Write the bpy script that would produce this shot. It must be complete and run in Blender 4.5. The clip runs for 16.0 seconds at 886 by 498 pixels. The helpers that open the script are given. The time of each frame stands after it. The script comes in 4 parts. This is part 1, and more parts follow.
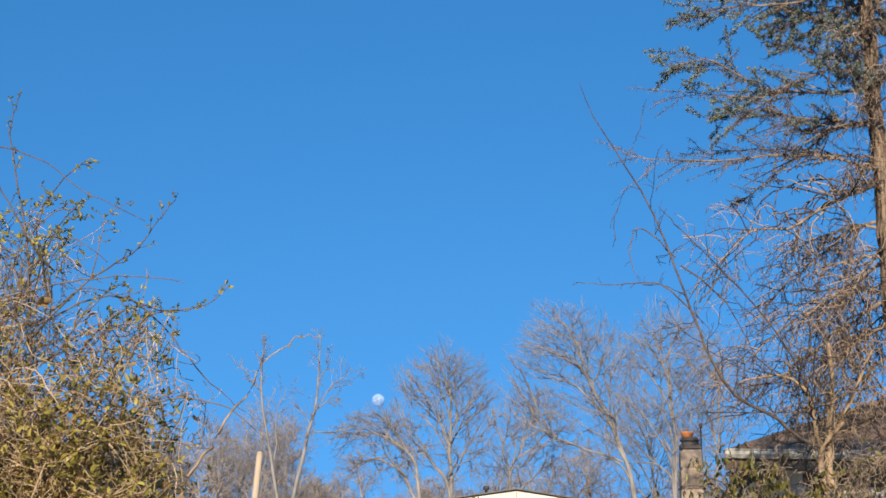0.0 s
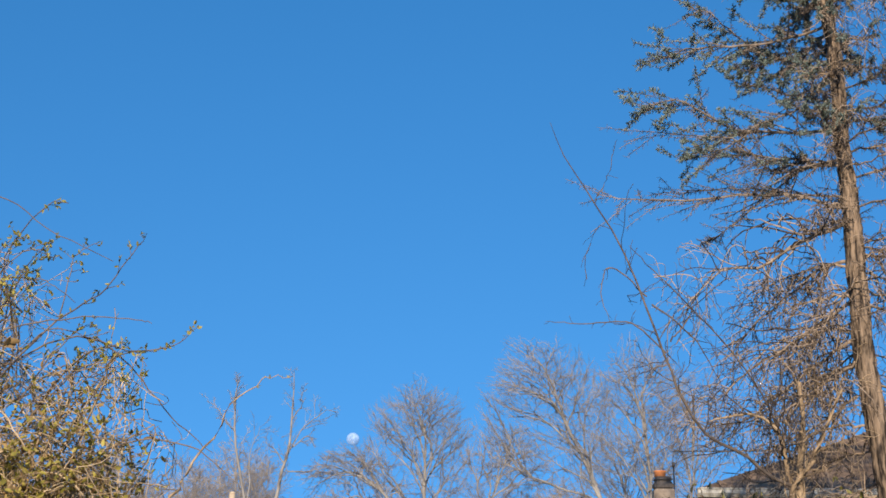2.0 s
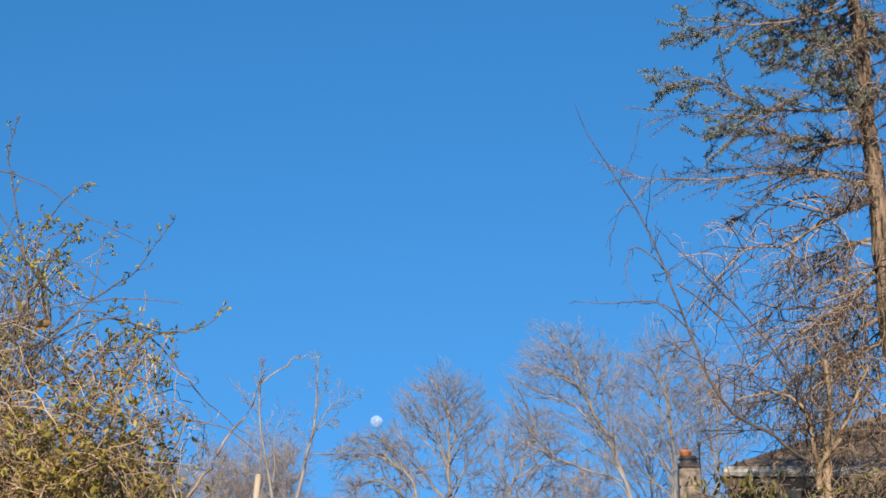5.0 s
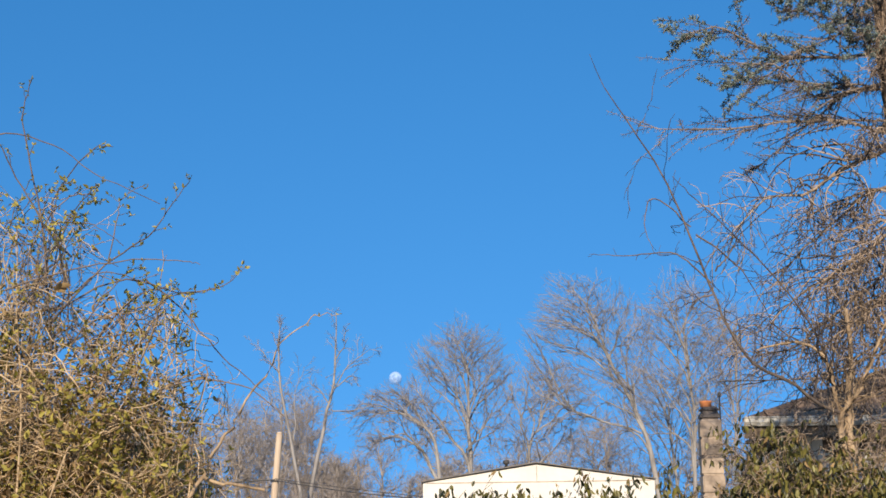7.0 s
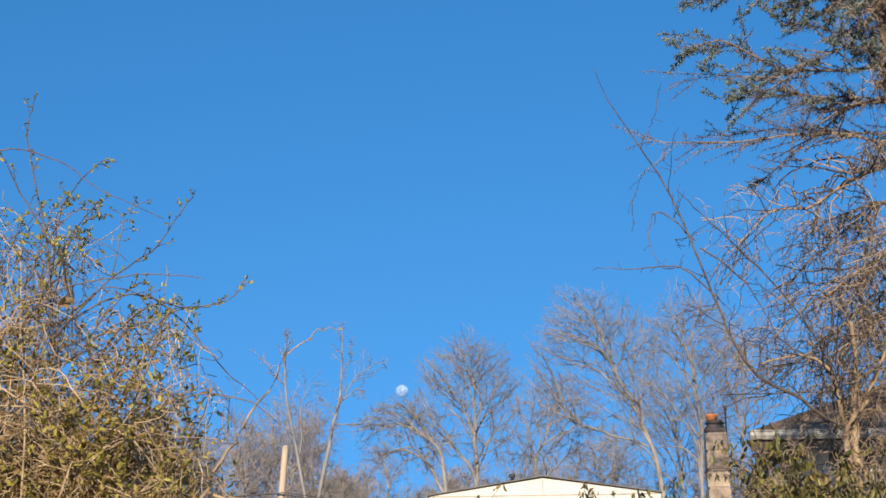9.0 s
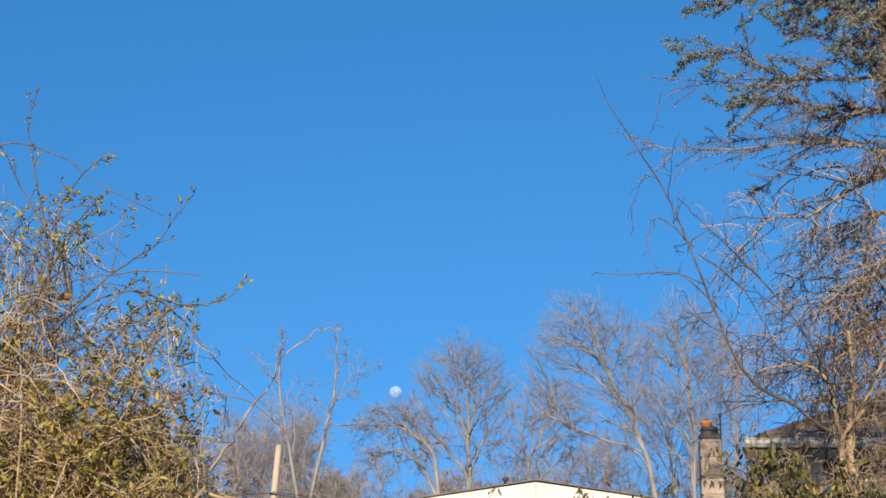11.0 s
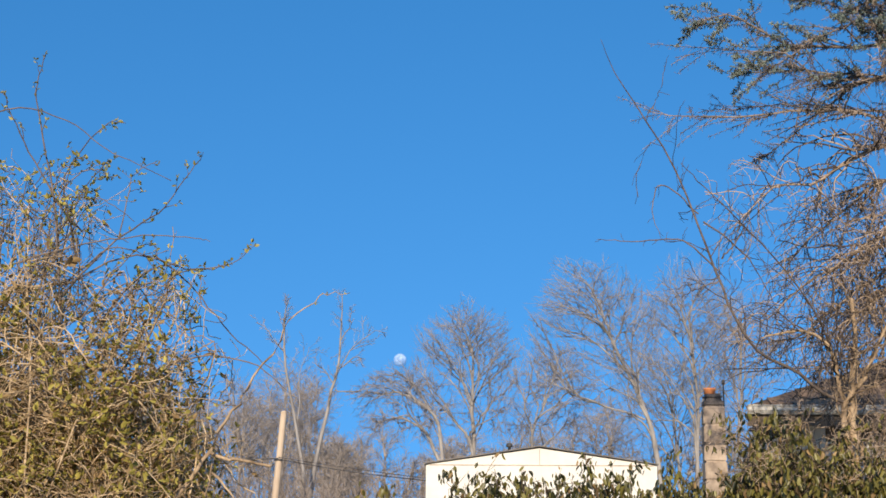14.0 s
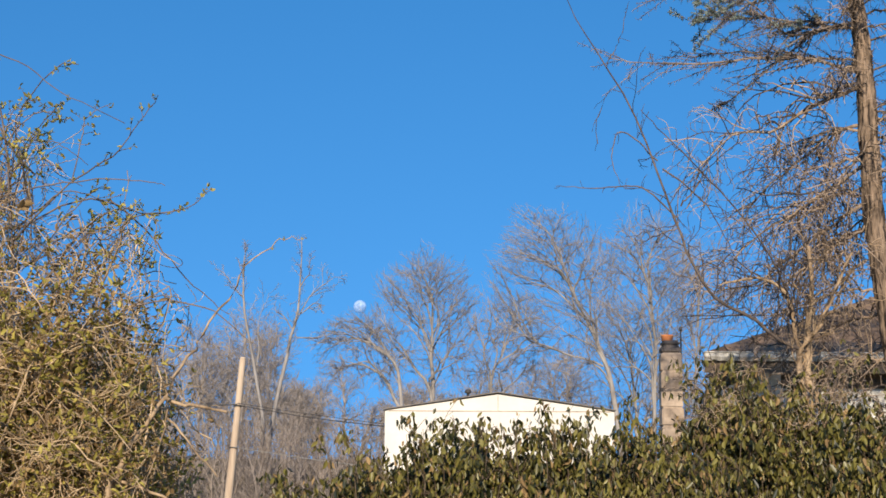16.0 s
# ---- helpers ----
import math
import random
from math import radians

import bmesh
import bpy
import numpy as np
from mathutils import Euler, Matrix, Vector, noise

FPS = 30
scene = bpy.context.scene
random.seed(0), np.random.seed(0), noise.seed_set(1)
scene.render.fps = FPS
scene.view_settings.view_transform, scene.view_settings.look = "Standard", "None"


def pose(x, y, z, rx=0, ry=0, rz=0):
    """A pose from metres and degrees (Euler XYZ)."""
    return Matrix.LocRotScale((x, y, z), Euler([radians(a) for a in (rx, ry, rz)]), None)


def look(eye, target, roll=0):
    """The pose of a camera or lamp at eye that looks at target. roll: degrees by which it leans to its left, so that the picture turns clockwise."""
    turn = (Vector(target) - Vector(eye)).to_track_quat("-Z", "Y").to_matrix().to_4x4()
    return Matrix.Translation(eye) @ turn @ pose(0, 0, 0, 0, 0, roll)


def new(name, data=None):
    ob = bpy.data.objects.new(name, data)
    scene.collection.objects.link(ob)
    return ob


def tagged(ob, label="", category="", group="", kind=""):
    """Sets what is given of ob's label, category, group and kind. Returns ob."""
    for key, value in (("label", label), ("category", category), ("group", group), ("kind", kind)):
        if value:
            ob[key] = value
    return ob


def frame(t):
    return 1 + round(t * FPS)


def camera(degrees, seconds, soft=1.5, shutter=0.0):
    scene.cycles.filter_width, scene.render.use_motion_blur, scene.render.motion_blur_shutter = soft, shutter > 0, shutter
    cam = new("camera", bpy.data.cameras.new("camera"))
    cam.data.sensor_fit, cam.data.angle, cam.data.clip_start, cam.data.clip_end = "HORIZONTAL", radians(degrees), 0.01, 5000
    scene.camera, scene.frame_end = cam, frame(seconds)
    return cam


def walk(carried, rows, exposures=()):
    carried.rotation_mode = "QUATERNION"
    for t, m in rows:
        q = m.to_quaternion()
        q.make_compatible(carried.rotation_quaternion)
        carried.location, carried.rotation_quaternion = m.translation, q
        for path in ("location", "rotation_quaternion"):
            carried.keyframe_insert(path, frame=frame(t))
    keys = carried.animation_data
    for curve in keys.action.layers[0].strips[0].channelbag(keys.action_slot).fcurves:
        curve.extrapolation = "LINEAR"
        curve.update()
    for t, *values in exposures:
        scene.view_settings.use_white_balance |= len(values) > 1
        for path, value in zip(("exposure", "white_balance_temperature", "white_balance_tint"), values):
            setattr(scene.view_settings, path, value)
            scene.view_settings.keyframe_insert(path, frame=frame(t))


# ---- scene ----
# ---- camera ----
cam = camera(35.0, 16.0, soft=1.65)
# seconds, place, yaw, pitch, roll of a camera held in the hand
ROWS = [
    (0, 0.0017, 0.0269, 1.6136, -0.005, 14.000, -0.590),
    (0.5, 0.0063, 0.0216, 1.6147, -0.220, 14.292, -0.586),
    (1, 0.0165, 0.0119, 1.6124, -0.442, 14.626, -0.532),
    (1.5, 0.0230, 0.0106, 1.6176, -0.785, 15.158, -0.509),
    (2, 0.0305, 0.0100, 1.6201, -1.047, 15.564, -0.300),
    (2.5, 0.0306, 0.0023, 1.6155, -1.186, 15.948, -0.096),
    (3, 0.0183, -0.0221, 1.6065, -1.083, 16.031, -0.074),
    (5.5, -0.0000, -0.0001, 1.6000, 0.000, 14.367, -0.056),
    (6, -0.0049, 0.0516, 1.6081, -0.041, 13.818, 0.123),
    (6.5, -0.0045, 0.0110, 1.6043, 0.152, 13.167, 0.421),
    (7, -0.0085, 0.0325, 1.6075, 0.558, 13.047, 0.800),
    (7.5, -0.0031, 0.0484, 1.6104, 0.913, 12.940, 0.928),
    (8, 0.0038, 0.0497, 1.6095, 1.084, 12.974, 0.856),
    (8.5, 0.0092, 0.0425, 1.6145, 0.945, 13.162, 0.871),
    (9, 0.0081, 0.0227, 1.6119, 0.820, 13.579, 0.839),
    (11.5, -0.0157, 0.0442, 1.6162, 0.574, 13.660, -0.307),
    (12, -0.0093, 0.0519, 1.6035, 0.458, 13.140, -0.356),
    (12.5, -0.0044, 0.0457, 1.5955, 0.374, 12.085, -0.326),
    (13, -0.0111, 0.0482, 1.6019, 0.297, 11.964, -0.286),
    (13.5, -0.0129, 0.0449, 1.6057, 0.412, 12.261, -0.307),
    (14, -0.0146, -0.0076, 1.5926, 0.849, 12.350, -0.356),
    (14.5, -0.0190, 0.0584, 1.6039, 1.185, 12.133, -0.011),
    (15, -0.0062, 0.0458, 1.5851, 1.087, 10.344, 0.082),
    (15.5, 0.0061, -0.0142, 1.5734, -0.281, 9.607, 0.034),
    (16, -0.0052, 0.0354, 1.5942, -0.821, 10.195, -0.262),
]
walk(cam, [(t, pose(x, y, z, 0, 0, yaw) @ pose(0, 0, 0, pitch) @ pose(0, 0, 0, 0, roll) @ pose(0, 0, 0, 90))
           for t, x, y, z, yaw, pitch, roll in ROWS])
scene.view_settings.exposure = 0.6

# ---- sky and sun ----
SUN_ELEV, SUN_AZ = radians(22), radians(187)  # azimuth clockwise from +y: low, behind the viewer
world = bpy.data.worlds.new("sky")
scene.world = world
world.use_nodes = True
wn = world.node_tree
wn.nodes.clear()
sky = wn.nodes.new("ShaderNodeTexSky")
sky.sky_type = "NISHITA"
sky.sun_disc = False
sky.sun_elevation, sky.sun_rotation = SUN_ELEV, SUN_AZ
sky.altitude, sky.air_density, sky.dust_density, sky.ozone_density = 200, 1.0, 0.2, 2.5
tone = wn.nodes.new("ShaderNodeHueSaturation")
tone.inputs["Saturation"].default_value = 1.325
bg = wn.nodes.new("ShaderNodeBackground")
bg.inputs["Strength"].default_value = 0.132
wout = wn.nodes.new("ShaderNodeOutputWorld")
# the sky is read a little above the true height, so that it stays deep blue down to the trees
sc = wn.nodes.new("ShaderNodeTexCoord")
lift = wn.nodes.new("ShaderNodeVectorMath")
lift.operation = "MULTIPLY_ADD"
lift.inputs[1].default_value, lift.inputs[2].default_value = (1, 1, 0.58), (0, 0, 0.33)
wn.links.new(sc.outputs["Generated"], lift.inputs[0])
wn.links.new(lift.outputs[0], sky.inputs[0])
wn.links.new(sky.outputs[0], tone.inputs["Color"])
wn.links.new(tone.outputs[0], bg.inputs[0])
wn.links.new(bg.outputs[0], wout.inputs[0])
sun = new("sun", bpy.data.lights.new("sun", "SUN"))
sun.data.energy, sun.data.angle, sun.data.color = 4.2, radians(0.55), (1.0, 0.86, 0.68)
sun_way = Vector((math.sin(SUN_AZ) * math.cos(SUN_ELEV), math.cos(SUN_AZ) * math.cos(SUN_ELEV), math.sin(SUN_ELEV)))
sun.matrix_world = look(sun_way * 200, (0, 0, 0))


# ---- materials ----
def material(name, dark, light, scale=8.0, rough=0.85, bump=0.3, stretch=(1, 1, 1), fine=6.0, vary=0.0, island=False, through_light=0.0, spec=0.3, edges=(0.5, 0.98)):
    """Two noises, coarse and fine, mix two colours and give relief; vary shifts brightness piece by piece."""
    m = bpy.data.materials.new(name)
    m.use_nodes = True
    nt, nodes = m.node_tree, m.node_tree.nodes
    b = nodes["Principled BSDF"]
    tc = nodes.new("ShaderNodeTexCoord")
    mp = nodes.new("ShaderNodeMapping")
    mp.inputs["Scale"].default_value = stretch
    nt.links.new(tc.outputs["Object"], mp.inputs[0])
    n1, n2 = nodes.new("ShaderNodeTexNoise"), nodes.new("ShaderNodeTexNoise")
    n1.inputs["Scale"].default_value, n2.inputs["Scale"].default_value = scale, scale * fine
    n1.inputs["Detail"].default_value, n2.inputs["Detail"].default_value = 5, 3
    nt.links.new(mp.outputs[0], n1.inputs[0])
    nt.links.new(mp.outputs[0], n2.inputs[0])
    add = nodes.new("ShaderNodeMath")
    add.operation = "MULTIPLY_ADD"
    nt.links.new(n2.outputs[0], add.inputs[0])
    add.inputs[1].default_value = 0.5
    nt.links.new(n1.outputs[0], add.inputs[2])
    ramp = nodes.new("ShaderNodeValToRGB")
    ramp.color_ramp.elements[0].position, ramp.color_ramp.elements[1].position = edges
    ramp.color_ramp.elements[0].color, ramp.color_ramp.elements[1].color = (*dark, 1), (*light, 1)
    out = ramp.outputs[0]
    if vary:
        src = nodes.new("ShaderNodeNewGeometry").outputs["Random Per Island"] if island else nodes.new("ShaderNodeObjectInfo").outputs["Random"]
        both = nodes.new("ShaderNodeMath")
        both.operation = "MULTIPLY_ADD"
        nt.links.new(src, both.inputs[0])
        both.inputs[1].default_value = vary
        nt.links.new(add.outputs[0], both.inputs[2])
        off = nodes.new("ShaderNodeMath")
        off.operation = "SUBTRACT"
        nt.links.new(both.outputs[0], off.inputs[0])
        off.inputs[1].default_value = vary / 2
        nt.links.new(off.outputs[0], ramp.inputs[0])
    else:
        nt.links.new(add.outputs[0], ramp.inputs[0])
    nt.links.new(out, b.inputs["Base Color"])
    b.inputs["Roughness"].default_value = rough
    b.inputs["Specular IOR Level"].default_value = spec
    if bump:
        bp = nodes.new("ShaderNodeBump")
        bp.inputs["Strength"].default_value, bp.inputs["Distance"].default_value = bump, 0.02
        nt.links.new(add.outputs[0], bp.inputs["Height"])
        nt.links.new(bp.outputs[0], b.inputs["Normal"])
    if through_light:
        tr, mix = nodes.new("ShaderNodeBsdfTranslucent"), nodes.new("ShaderNodeMixShader")
        nt.links.new(out, tr.inputs[0])
        mix.inputs[0].default_value = through_light
        nt.links.new(b.outputs[0], mix.inputs[1])
        nt.links.new(tr.outputs[0], mix.inputs[2])
        nt.links.new(mix.outputs[0], nodes["Material Output"].inputs[0])
    return m


M_GROUND = material("dry_winter_grass", (0.09, 0.07, 0.035), (0.20, 0.17, 0.08), 0.6, 0.95, 0.6, fine=30)
M_BARK_FAR = material("grey_brown_bark", (0.13, 0.116, 0.106), (0.35, 0.318, 0.285), 1.5, 0.9, 0.4, (1, 1, 0.3), vary=0.25, island=True)
M_TWIG_FAR = material("grey_brown_twig", (0.17, 0.153, 0.146), (0.37, 0.335, 0.315), 1.2, 0.9, 0.0, vary=0.3, island=True)
M_WOODS = material("bare_woodland_twig", (0.21, 0.182, 0.164), (0.40, 0.348, 0.305), 0.5, 0.9, 0.0, vary=0.4, island=True)
M_BRUSH = material("brown_thicket_twig", (0.16, 0.131, 0.112), (0.33, 0.272, 0.225), 0.6, 0.9, 0.0, vary=0.4, island=True)
M_CONIFER_BARK = material("flaky_conifer_bark", (0.028, 0.020, 0.015), (0.28, 0.202, 0.140), 20, 0.9, 1.0, (1, 1, 0.17), fine=2.6, edges=(0.62, 0.90))
M_CONIFER_TWIG = material("lichened_conifer_twig", (0.062, 0.048, 0.040), (0.31, 0.240, 0.185), 5, 0.9, 0.0, vary=0.5, island=True)
M_DEAD_TWIG = material("dead_conifer_twig", (0.056, 0.041, 0.032), (0.42, 0.312, 0.220), 5, 0.9, 0.0, vary=0.75, island=True, edges=(0.5, 0.95))
M_NEEDLE = material("blue_green_needles", (0.060, 0.085, 0.078), (0.25, 0.295, 0.25), 4, 0.75, 0.0, vary=0.6, island=True)
M_VINE = material("tan_deciduous_bark", (0.13, 0.088, 0.052), (0.46, 0.33, 0.20), 14, 0.85, 0.5, (1, 1, 0.4), vary=0.3, island=True)
M_SHOOT = material("grey_brown_shoot_bark", (0.042, 0.032, 0.027), (0.195, 0.150, 0.118), 9, 0.85, 0.0, vary=0.3)
M_CANE = material("tan_cane_bark", (0.21, 0.145, 0.08), (0.58, 0.425, 0.255), 12, 0.8, 0.0, vary=0.6, island=True)
M_BUSH_LEAF = material("small_spring_leaf", (0.19, 0.165, 0.032), (0.55, 0.46, 0.115), 5, 0.5, 0.0, vary=0.6, island=True, through_light=0.4, spec=0.2)
M_BUSH_PICK = material("small_spring_leaf_single", (0.20, 0.20, 0.065), (0.52, 0.50, 0.20), 5, 0.5, 0.0, vary=0.6, through_light=0.5, spec=0.3)
M_HEDGE_LEAF = material("leathery_evergreen_leaf", (0.014, 0.018, 0.005), (0.192, 0.166, 0.040), 4, 0.42, 0.0, vary=0.7, island=True, through_light=0.15, spec=0.4)
M_HEDGE_PICK = material("leathery_evergreen_leaf_single", (0.014, 0.018, 0.005), (0.192, 0.166, 0.040), 4, 0.42, 0.0, vary=0.7, through_light=0.15, spec=0.4)
M_DRY_LEAF = material("dry_tan_leaf", (0.16, 0.10, 0.042), (0.40, 0.265, 0.115), 5, 0.7, 0.0, vary=0.4, island=True, through_light=0.3)
M_STEM = material("brown_shrub_stem", (0.06, 0.042, 0.028), (0.19, 0.14, 0.09), 10, 0.85, 0.0, vary=0.4, island=True)
M_SIDING = material("cream_painted_siding", (0.57, 0.54, 0.48), (0.66, 0.63, 0.56), 1.5, 0.55, 0.05, vary=0.08)
M_ROOF_EDGE = material("dark_metal_roof", (0.09, 0.08, 0.07), (0.19, 0.17, 0.15), 4, 0.6, 0.1)
M_SHINGLE = material("dark_brown_shingle", (0.085, 0.055, 0.034), (0.25, 0.162, 0.10), 14, 0.9, 0.5, vary=0.35)
M_SHINGLE_JOIN = material("dark_brown_roof_deck", (0.07, 0.047, 0.03), (0.20, 0.132, 0.085), 14, 0.9, 0.5)
M_GUTTER = material("weathered_white_gutter", (0.22, 0.20, 0.17), (0.66, 0.62, 0.54), 4, 0.5, 0.1, (3, 1, 1), edges=(0.55, 0.95))
M_SOFFIT = material("dark_brown_soffit", (0.07, 0.05, 0.035), (0.16, 0.12, 0.08), 4, 0.8, 0.1)
M_WALL = material("white_painted_wall", (0.50, 0.46, 0.38), (0.76, 0.72, 0.64), 2, 0.7, 0.1)
M_CHIMNEY = material("weathered_tan_masonry", (0.22, 0.168, 0.125), (0.50, 0.395, 0.30), 3, 0.9, 0.2, vary=0.2)
# darker brown tone for the chimney's cap and the band below it
M_CHIMNEY_DARK = material("dark_chimney_masonry", (0.07, 0.058, 0.05), (0.20, 0.165, 0.14), 6, 0.9, 0.4)
M_CLAY = material("orange_clay_flue", (0.50, 0.17, 0.06), (0.72, 0.30, 0.13), 8, 0.8, 0.2)
M_POLE = material("weathered_pole_wood", (0.34, 0.25, 0.175), (0.60, 0.47, 0.335), 5, 0.85, 0.4, (1, 1, 0.1))
M_CABLE = material("black_cable", (0.03, 0.03, 0.03), (0.07, 0.065, 0.06), 9, 0.6, 0.0)
M_CABLE_PALE = material("bare_aluminium_cable", (0.17, 0.16, 0.145), (0.30, 0.28, 0.25), 9, 0.5, 0.0)
M_FENCE = material("white_painted_board", (0.40, 0.36, 0.30), (0.66, 0.61, 0.53), 5, 0.7, 0.1, vary=0.15)
M_MOON = material("moon_rock_sky_haze", (0.09, 0.11, 0.15), (0.36, 0.42, 0.50), 0.10, 0.95, 0.0, fine=3)
# faint blue emission stands in for the daylit air in front of the moon
glow = M_MOON.node_tree.nodes["Principled BSDF"]
glow.inputs["Emission Color"].default_value, glow.inputs["Emission Strength"].default_value = (0.08, 0.26, 0.60, 1), 0.55


# ---- geometry helpers ----
def mesh_of(name, verts, quads, smooth=True):
    """A mesh from arrays of corner places and four-cornered faces."""
    verts, quads = np.asarray(verts, np.float32), np.asarray(quads, np.int32)
    me = bpy.data.meshes.new(name)
    me.vertices.add(len(verts))
    me.vertices.foreach_set("co", verts.ravel())
    me.loops.add(len(quads) * 4)
    me.loops.foreach_set("vertex_index", quads.ravel())
    me.polygons.add(len(quads))
    me.polygons.foreach_set("loop_start", np.arange(len(quads), dtype=np.int32) * 4)
    me.polygons.foreach_set("use_smooth", np.full(len(quads), smooth))
    me.update(calc_edges=True)
    return me


def under(name, me, mat, parent, label="", kind=""):
    me.materials.append(mat)
    ob = new(name, me)
    ob.parent = parent
    return tagged(ob, label, kind=kind)


def part(name, bm, mat, parent, label="", kind=""):
    me = bpy.data.meshes.new(name)
    bm.to_mesh(me)
    bm.free()
    return under(name, me, mat, parent, label, kind)


def thing(name, place, label, category, group="", kind=""):
    ob = new(name)
    ob.location = place
    ob.empty_display_size = 0.2
    return tagged(ob, label, category, group, kind)


def box(x0, x1, y0, y1, z0, z1, bevel=0.0):
    bm = bmesh.new()
    bmesh.ops.create_cube(bm, size=1, matrix=Matrix.LocRotScale(((x0 + x1) / 2, (y0 + y1) / 2, (z0 + z1) / 2), None, (x1 - x0, y1 - y0, z1 - z0)))
    if bevel:
        bmesh.ops.bevel(bm, geom=bm.edges[:], offset=bevel, segments=2, affect="EDGES")
    return bm


def prism(outline, y0, y1):
    """An outline in x and z, drawn out from y0 to y1."""
    bm = bmesh.new()
    f = bm.faces.new([bm.verts.new((x, y0, z)) for x, z in outline])
    got = bmesh.ops.extrude_face_region(bm, geom=[f])
    bmesh.ops.translate(bm, verts=[v for v in got["geom"] if isinstance(v, bmesh.types.BMVert)], vec=(0, y1 - y0, 0))
    bmesh.ops.recalc_face_normals(bm, faces=bm.faces[:])
    return bm


def lathe(profile, at=(0, 0, 0), n=20):
    """A round thing from (radius, height) pairs."""
    bm = bmesh.new()
    rings = [[bm.verts.new((at[0] + r * math.cos(a * math.tau / n), at[1] + r * math.sin(a * math.tau / n), at[2] + z)) for a in range(n)] for r, z in profile]
    for lo, hi in zip(rings, rings[1:]):
        for a in range(n):
            bm.faces.new((lo[a], lo[(a + 1) % n], hi[(a + 1) % n], hi[a]))
    bm.faces.new(rings[0][::-1])
    bm.faces.new(rings[-1])
    for f in bm.faces:
        f.smooth = len(f.verts) == 4
    return bm


def unit(v):
    return v / np.maximum(np.linalg.norm(v, axis=-1, keepdims=True), 1e-9)


def tubes(levels, sides=3):
    """Corner places and faces of tapered round stems: levels is a list of (places N x k x 3, radii N x k)."""
    vs, fs, base = [], [], 0
    for P, R in levels:
        n, k = P.shape[:2]
        if not n:
            continue
        T = np.gradient(P, axis=1)
        T = unit(T)
        ref = np.where(np.abs(T[..., 2:3]) > 0.9, np.array([1.0, 0, 0]), np.array([0, 0, 1.0]))
        U = unit(np.cross(T, ref))
        W = np.cross(T, U)
        a = np.arange(sides) * math.tau / sides
        ring = P[:, :, None] + R[:, :, None, None] * (U[:, :, None] * np.cos(a)[:, None] + W[:, :, None] * np.sin(a)[:, None])
        vs.append(ring.reshape(-1, 3))
        i = np.arange(n)[:, None, None] * k * sides + np.arange(k - 1)[None, :, None] * sides
        s = np.arange(sides)[None, None]
        s2 = (s + 1) % sides
        q = np.stack(np.broadcast_arrays(i + s, i + s2, i + sides + s2, i + sides + s), -1).reshape(-1, 4)
        fs.append(q + base)
        base += n * k * sides
    return np.concatenate(vs), np.concatenate(fs)


def curve(points, k, rng=None, wobble=0.0):
    """A smooth line of k places through the given ones."""
    p = np.array(points, float)
    p = np.concatenate([[2 * p[0] - p[1]], p, [2 * p[-1] - p[-2]]])
    m = len(p) - 3
    t = np.linspace(0, m, k)
    i = np.minimum(t.astype(int), m - 1)
    f = (t - i)[:, None]
    a, b, c, d = p[i], p[i + 1], p[i + 2], p[i + 3]
    out = 0.5 * (2 * b + (c - a) * f + (2 * a - 5 * b + 4 * c - d) * f ** 2 + (3 * b - a - 3 * c + d) * f ** 3)
    if wobble:
        w = np.cumsum(rng.normal(0, wobble, (k, 3)), 0)
        out += w - np.linspace(0, 1, k)[:, None] * w[-1] - w[0] * np.linspace(1, 0, k)[:, None]
    return out


def sprout(rng, level, n, lo, hi, length, spread, rise=0.0, bend=0.15, k=4, thick=0.6, end=0.3, least=0.002, metres=False, shrink=0.5, sag=0.0, jitter=0.35):
    """n side shoots on each stem of a level, between lo and hi of its length."""
    P, R = level
    N, kk = P.shape[:2]
    who = np.repeat(np.arange(N), n)
    u = lo + (hi - lo) * ((np.tile(np.arange(n), N) + rng.random(N * n)) / n)
    s = u * (kk - 1)
    i = np.minimum(s.astype(int), kk - 2)
    f = (s - i)[:, None]
    at = P[who, i] * (1 - f) + P[who, i + 1] * f
    r0 = (R[who, i] * (1 - f[:, 0]) + R[who, i + 1] * f[:, 0]) * thick
    T = unit(P[who, i + 1] - P[who, i])
    X = unit(np.cross(T, unit(rng.normal(size=T.shape))))
    ang = spread * (1 + jitter * rng.normal(size=len(who)))[:, None]
    D = T * np.cos(ang) + X * np.sin(ang)
    D[:, 2] += rise
    D = unit(D)
    whole = np.linalg.norm(np.diff(P, axis=1), axis=2).sum(1)[who]
    L = (length if metres else length * whole) * (1 - shrink * u) * rng.uniform(0.6, 1.25, len(who))
    pts = [at]
    for j in range(k - 1):
        pts.append(pts[-1] + D * (L / (k - 1))[:, None])
        D = unit(D + bend * rng.normal(size=D.shape) + np.array([0, 0, -sag + 0.35 * rise * bend]))
    rad = np.maximum(r0[:, None] * np.linspace(1, end, k)[None], least)
    return np.stack(pts, 1), rad


LEAF = np.array([(0, 0, 0), (-0.32, 0.30, 0.07), (-0.30, 0.68, 0.02), (0, 1, -0.16), (0.30, 0.68, 0.02), (0.32, 0.30, 0.07), (0, 0.32, -0.02), (0, 0.68, -0.07)])
LEAF_QUADS = np.array([(0, 5, 6, 1), (1, 6, 7, 2), (6, 5, 4, 7), (2, 7, 4, 3)])


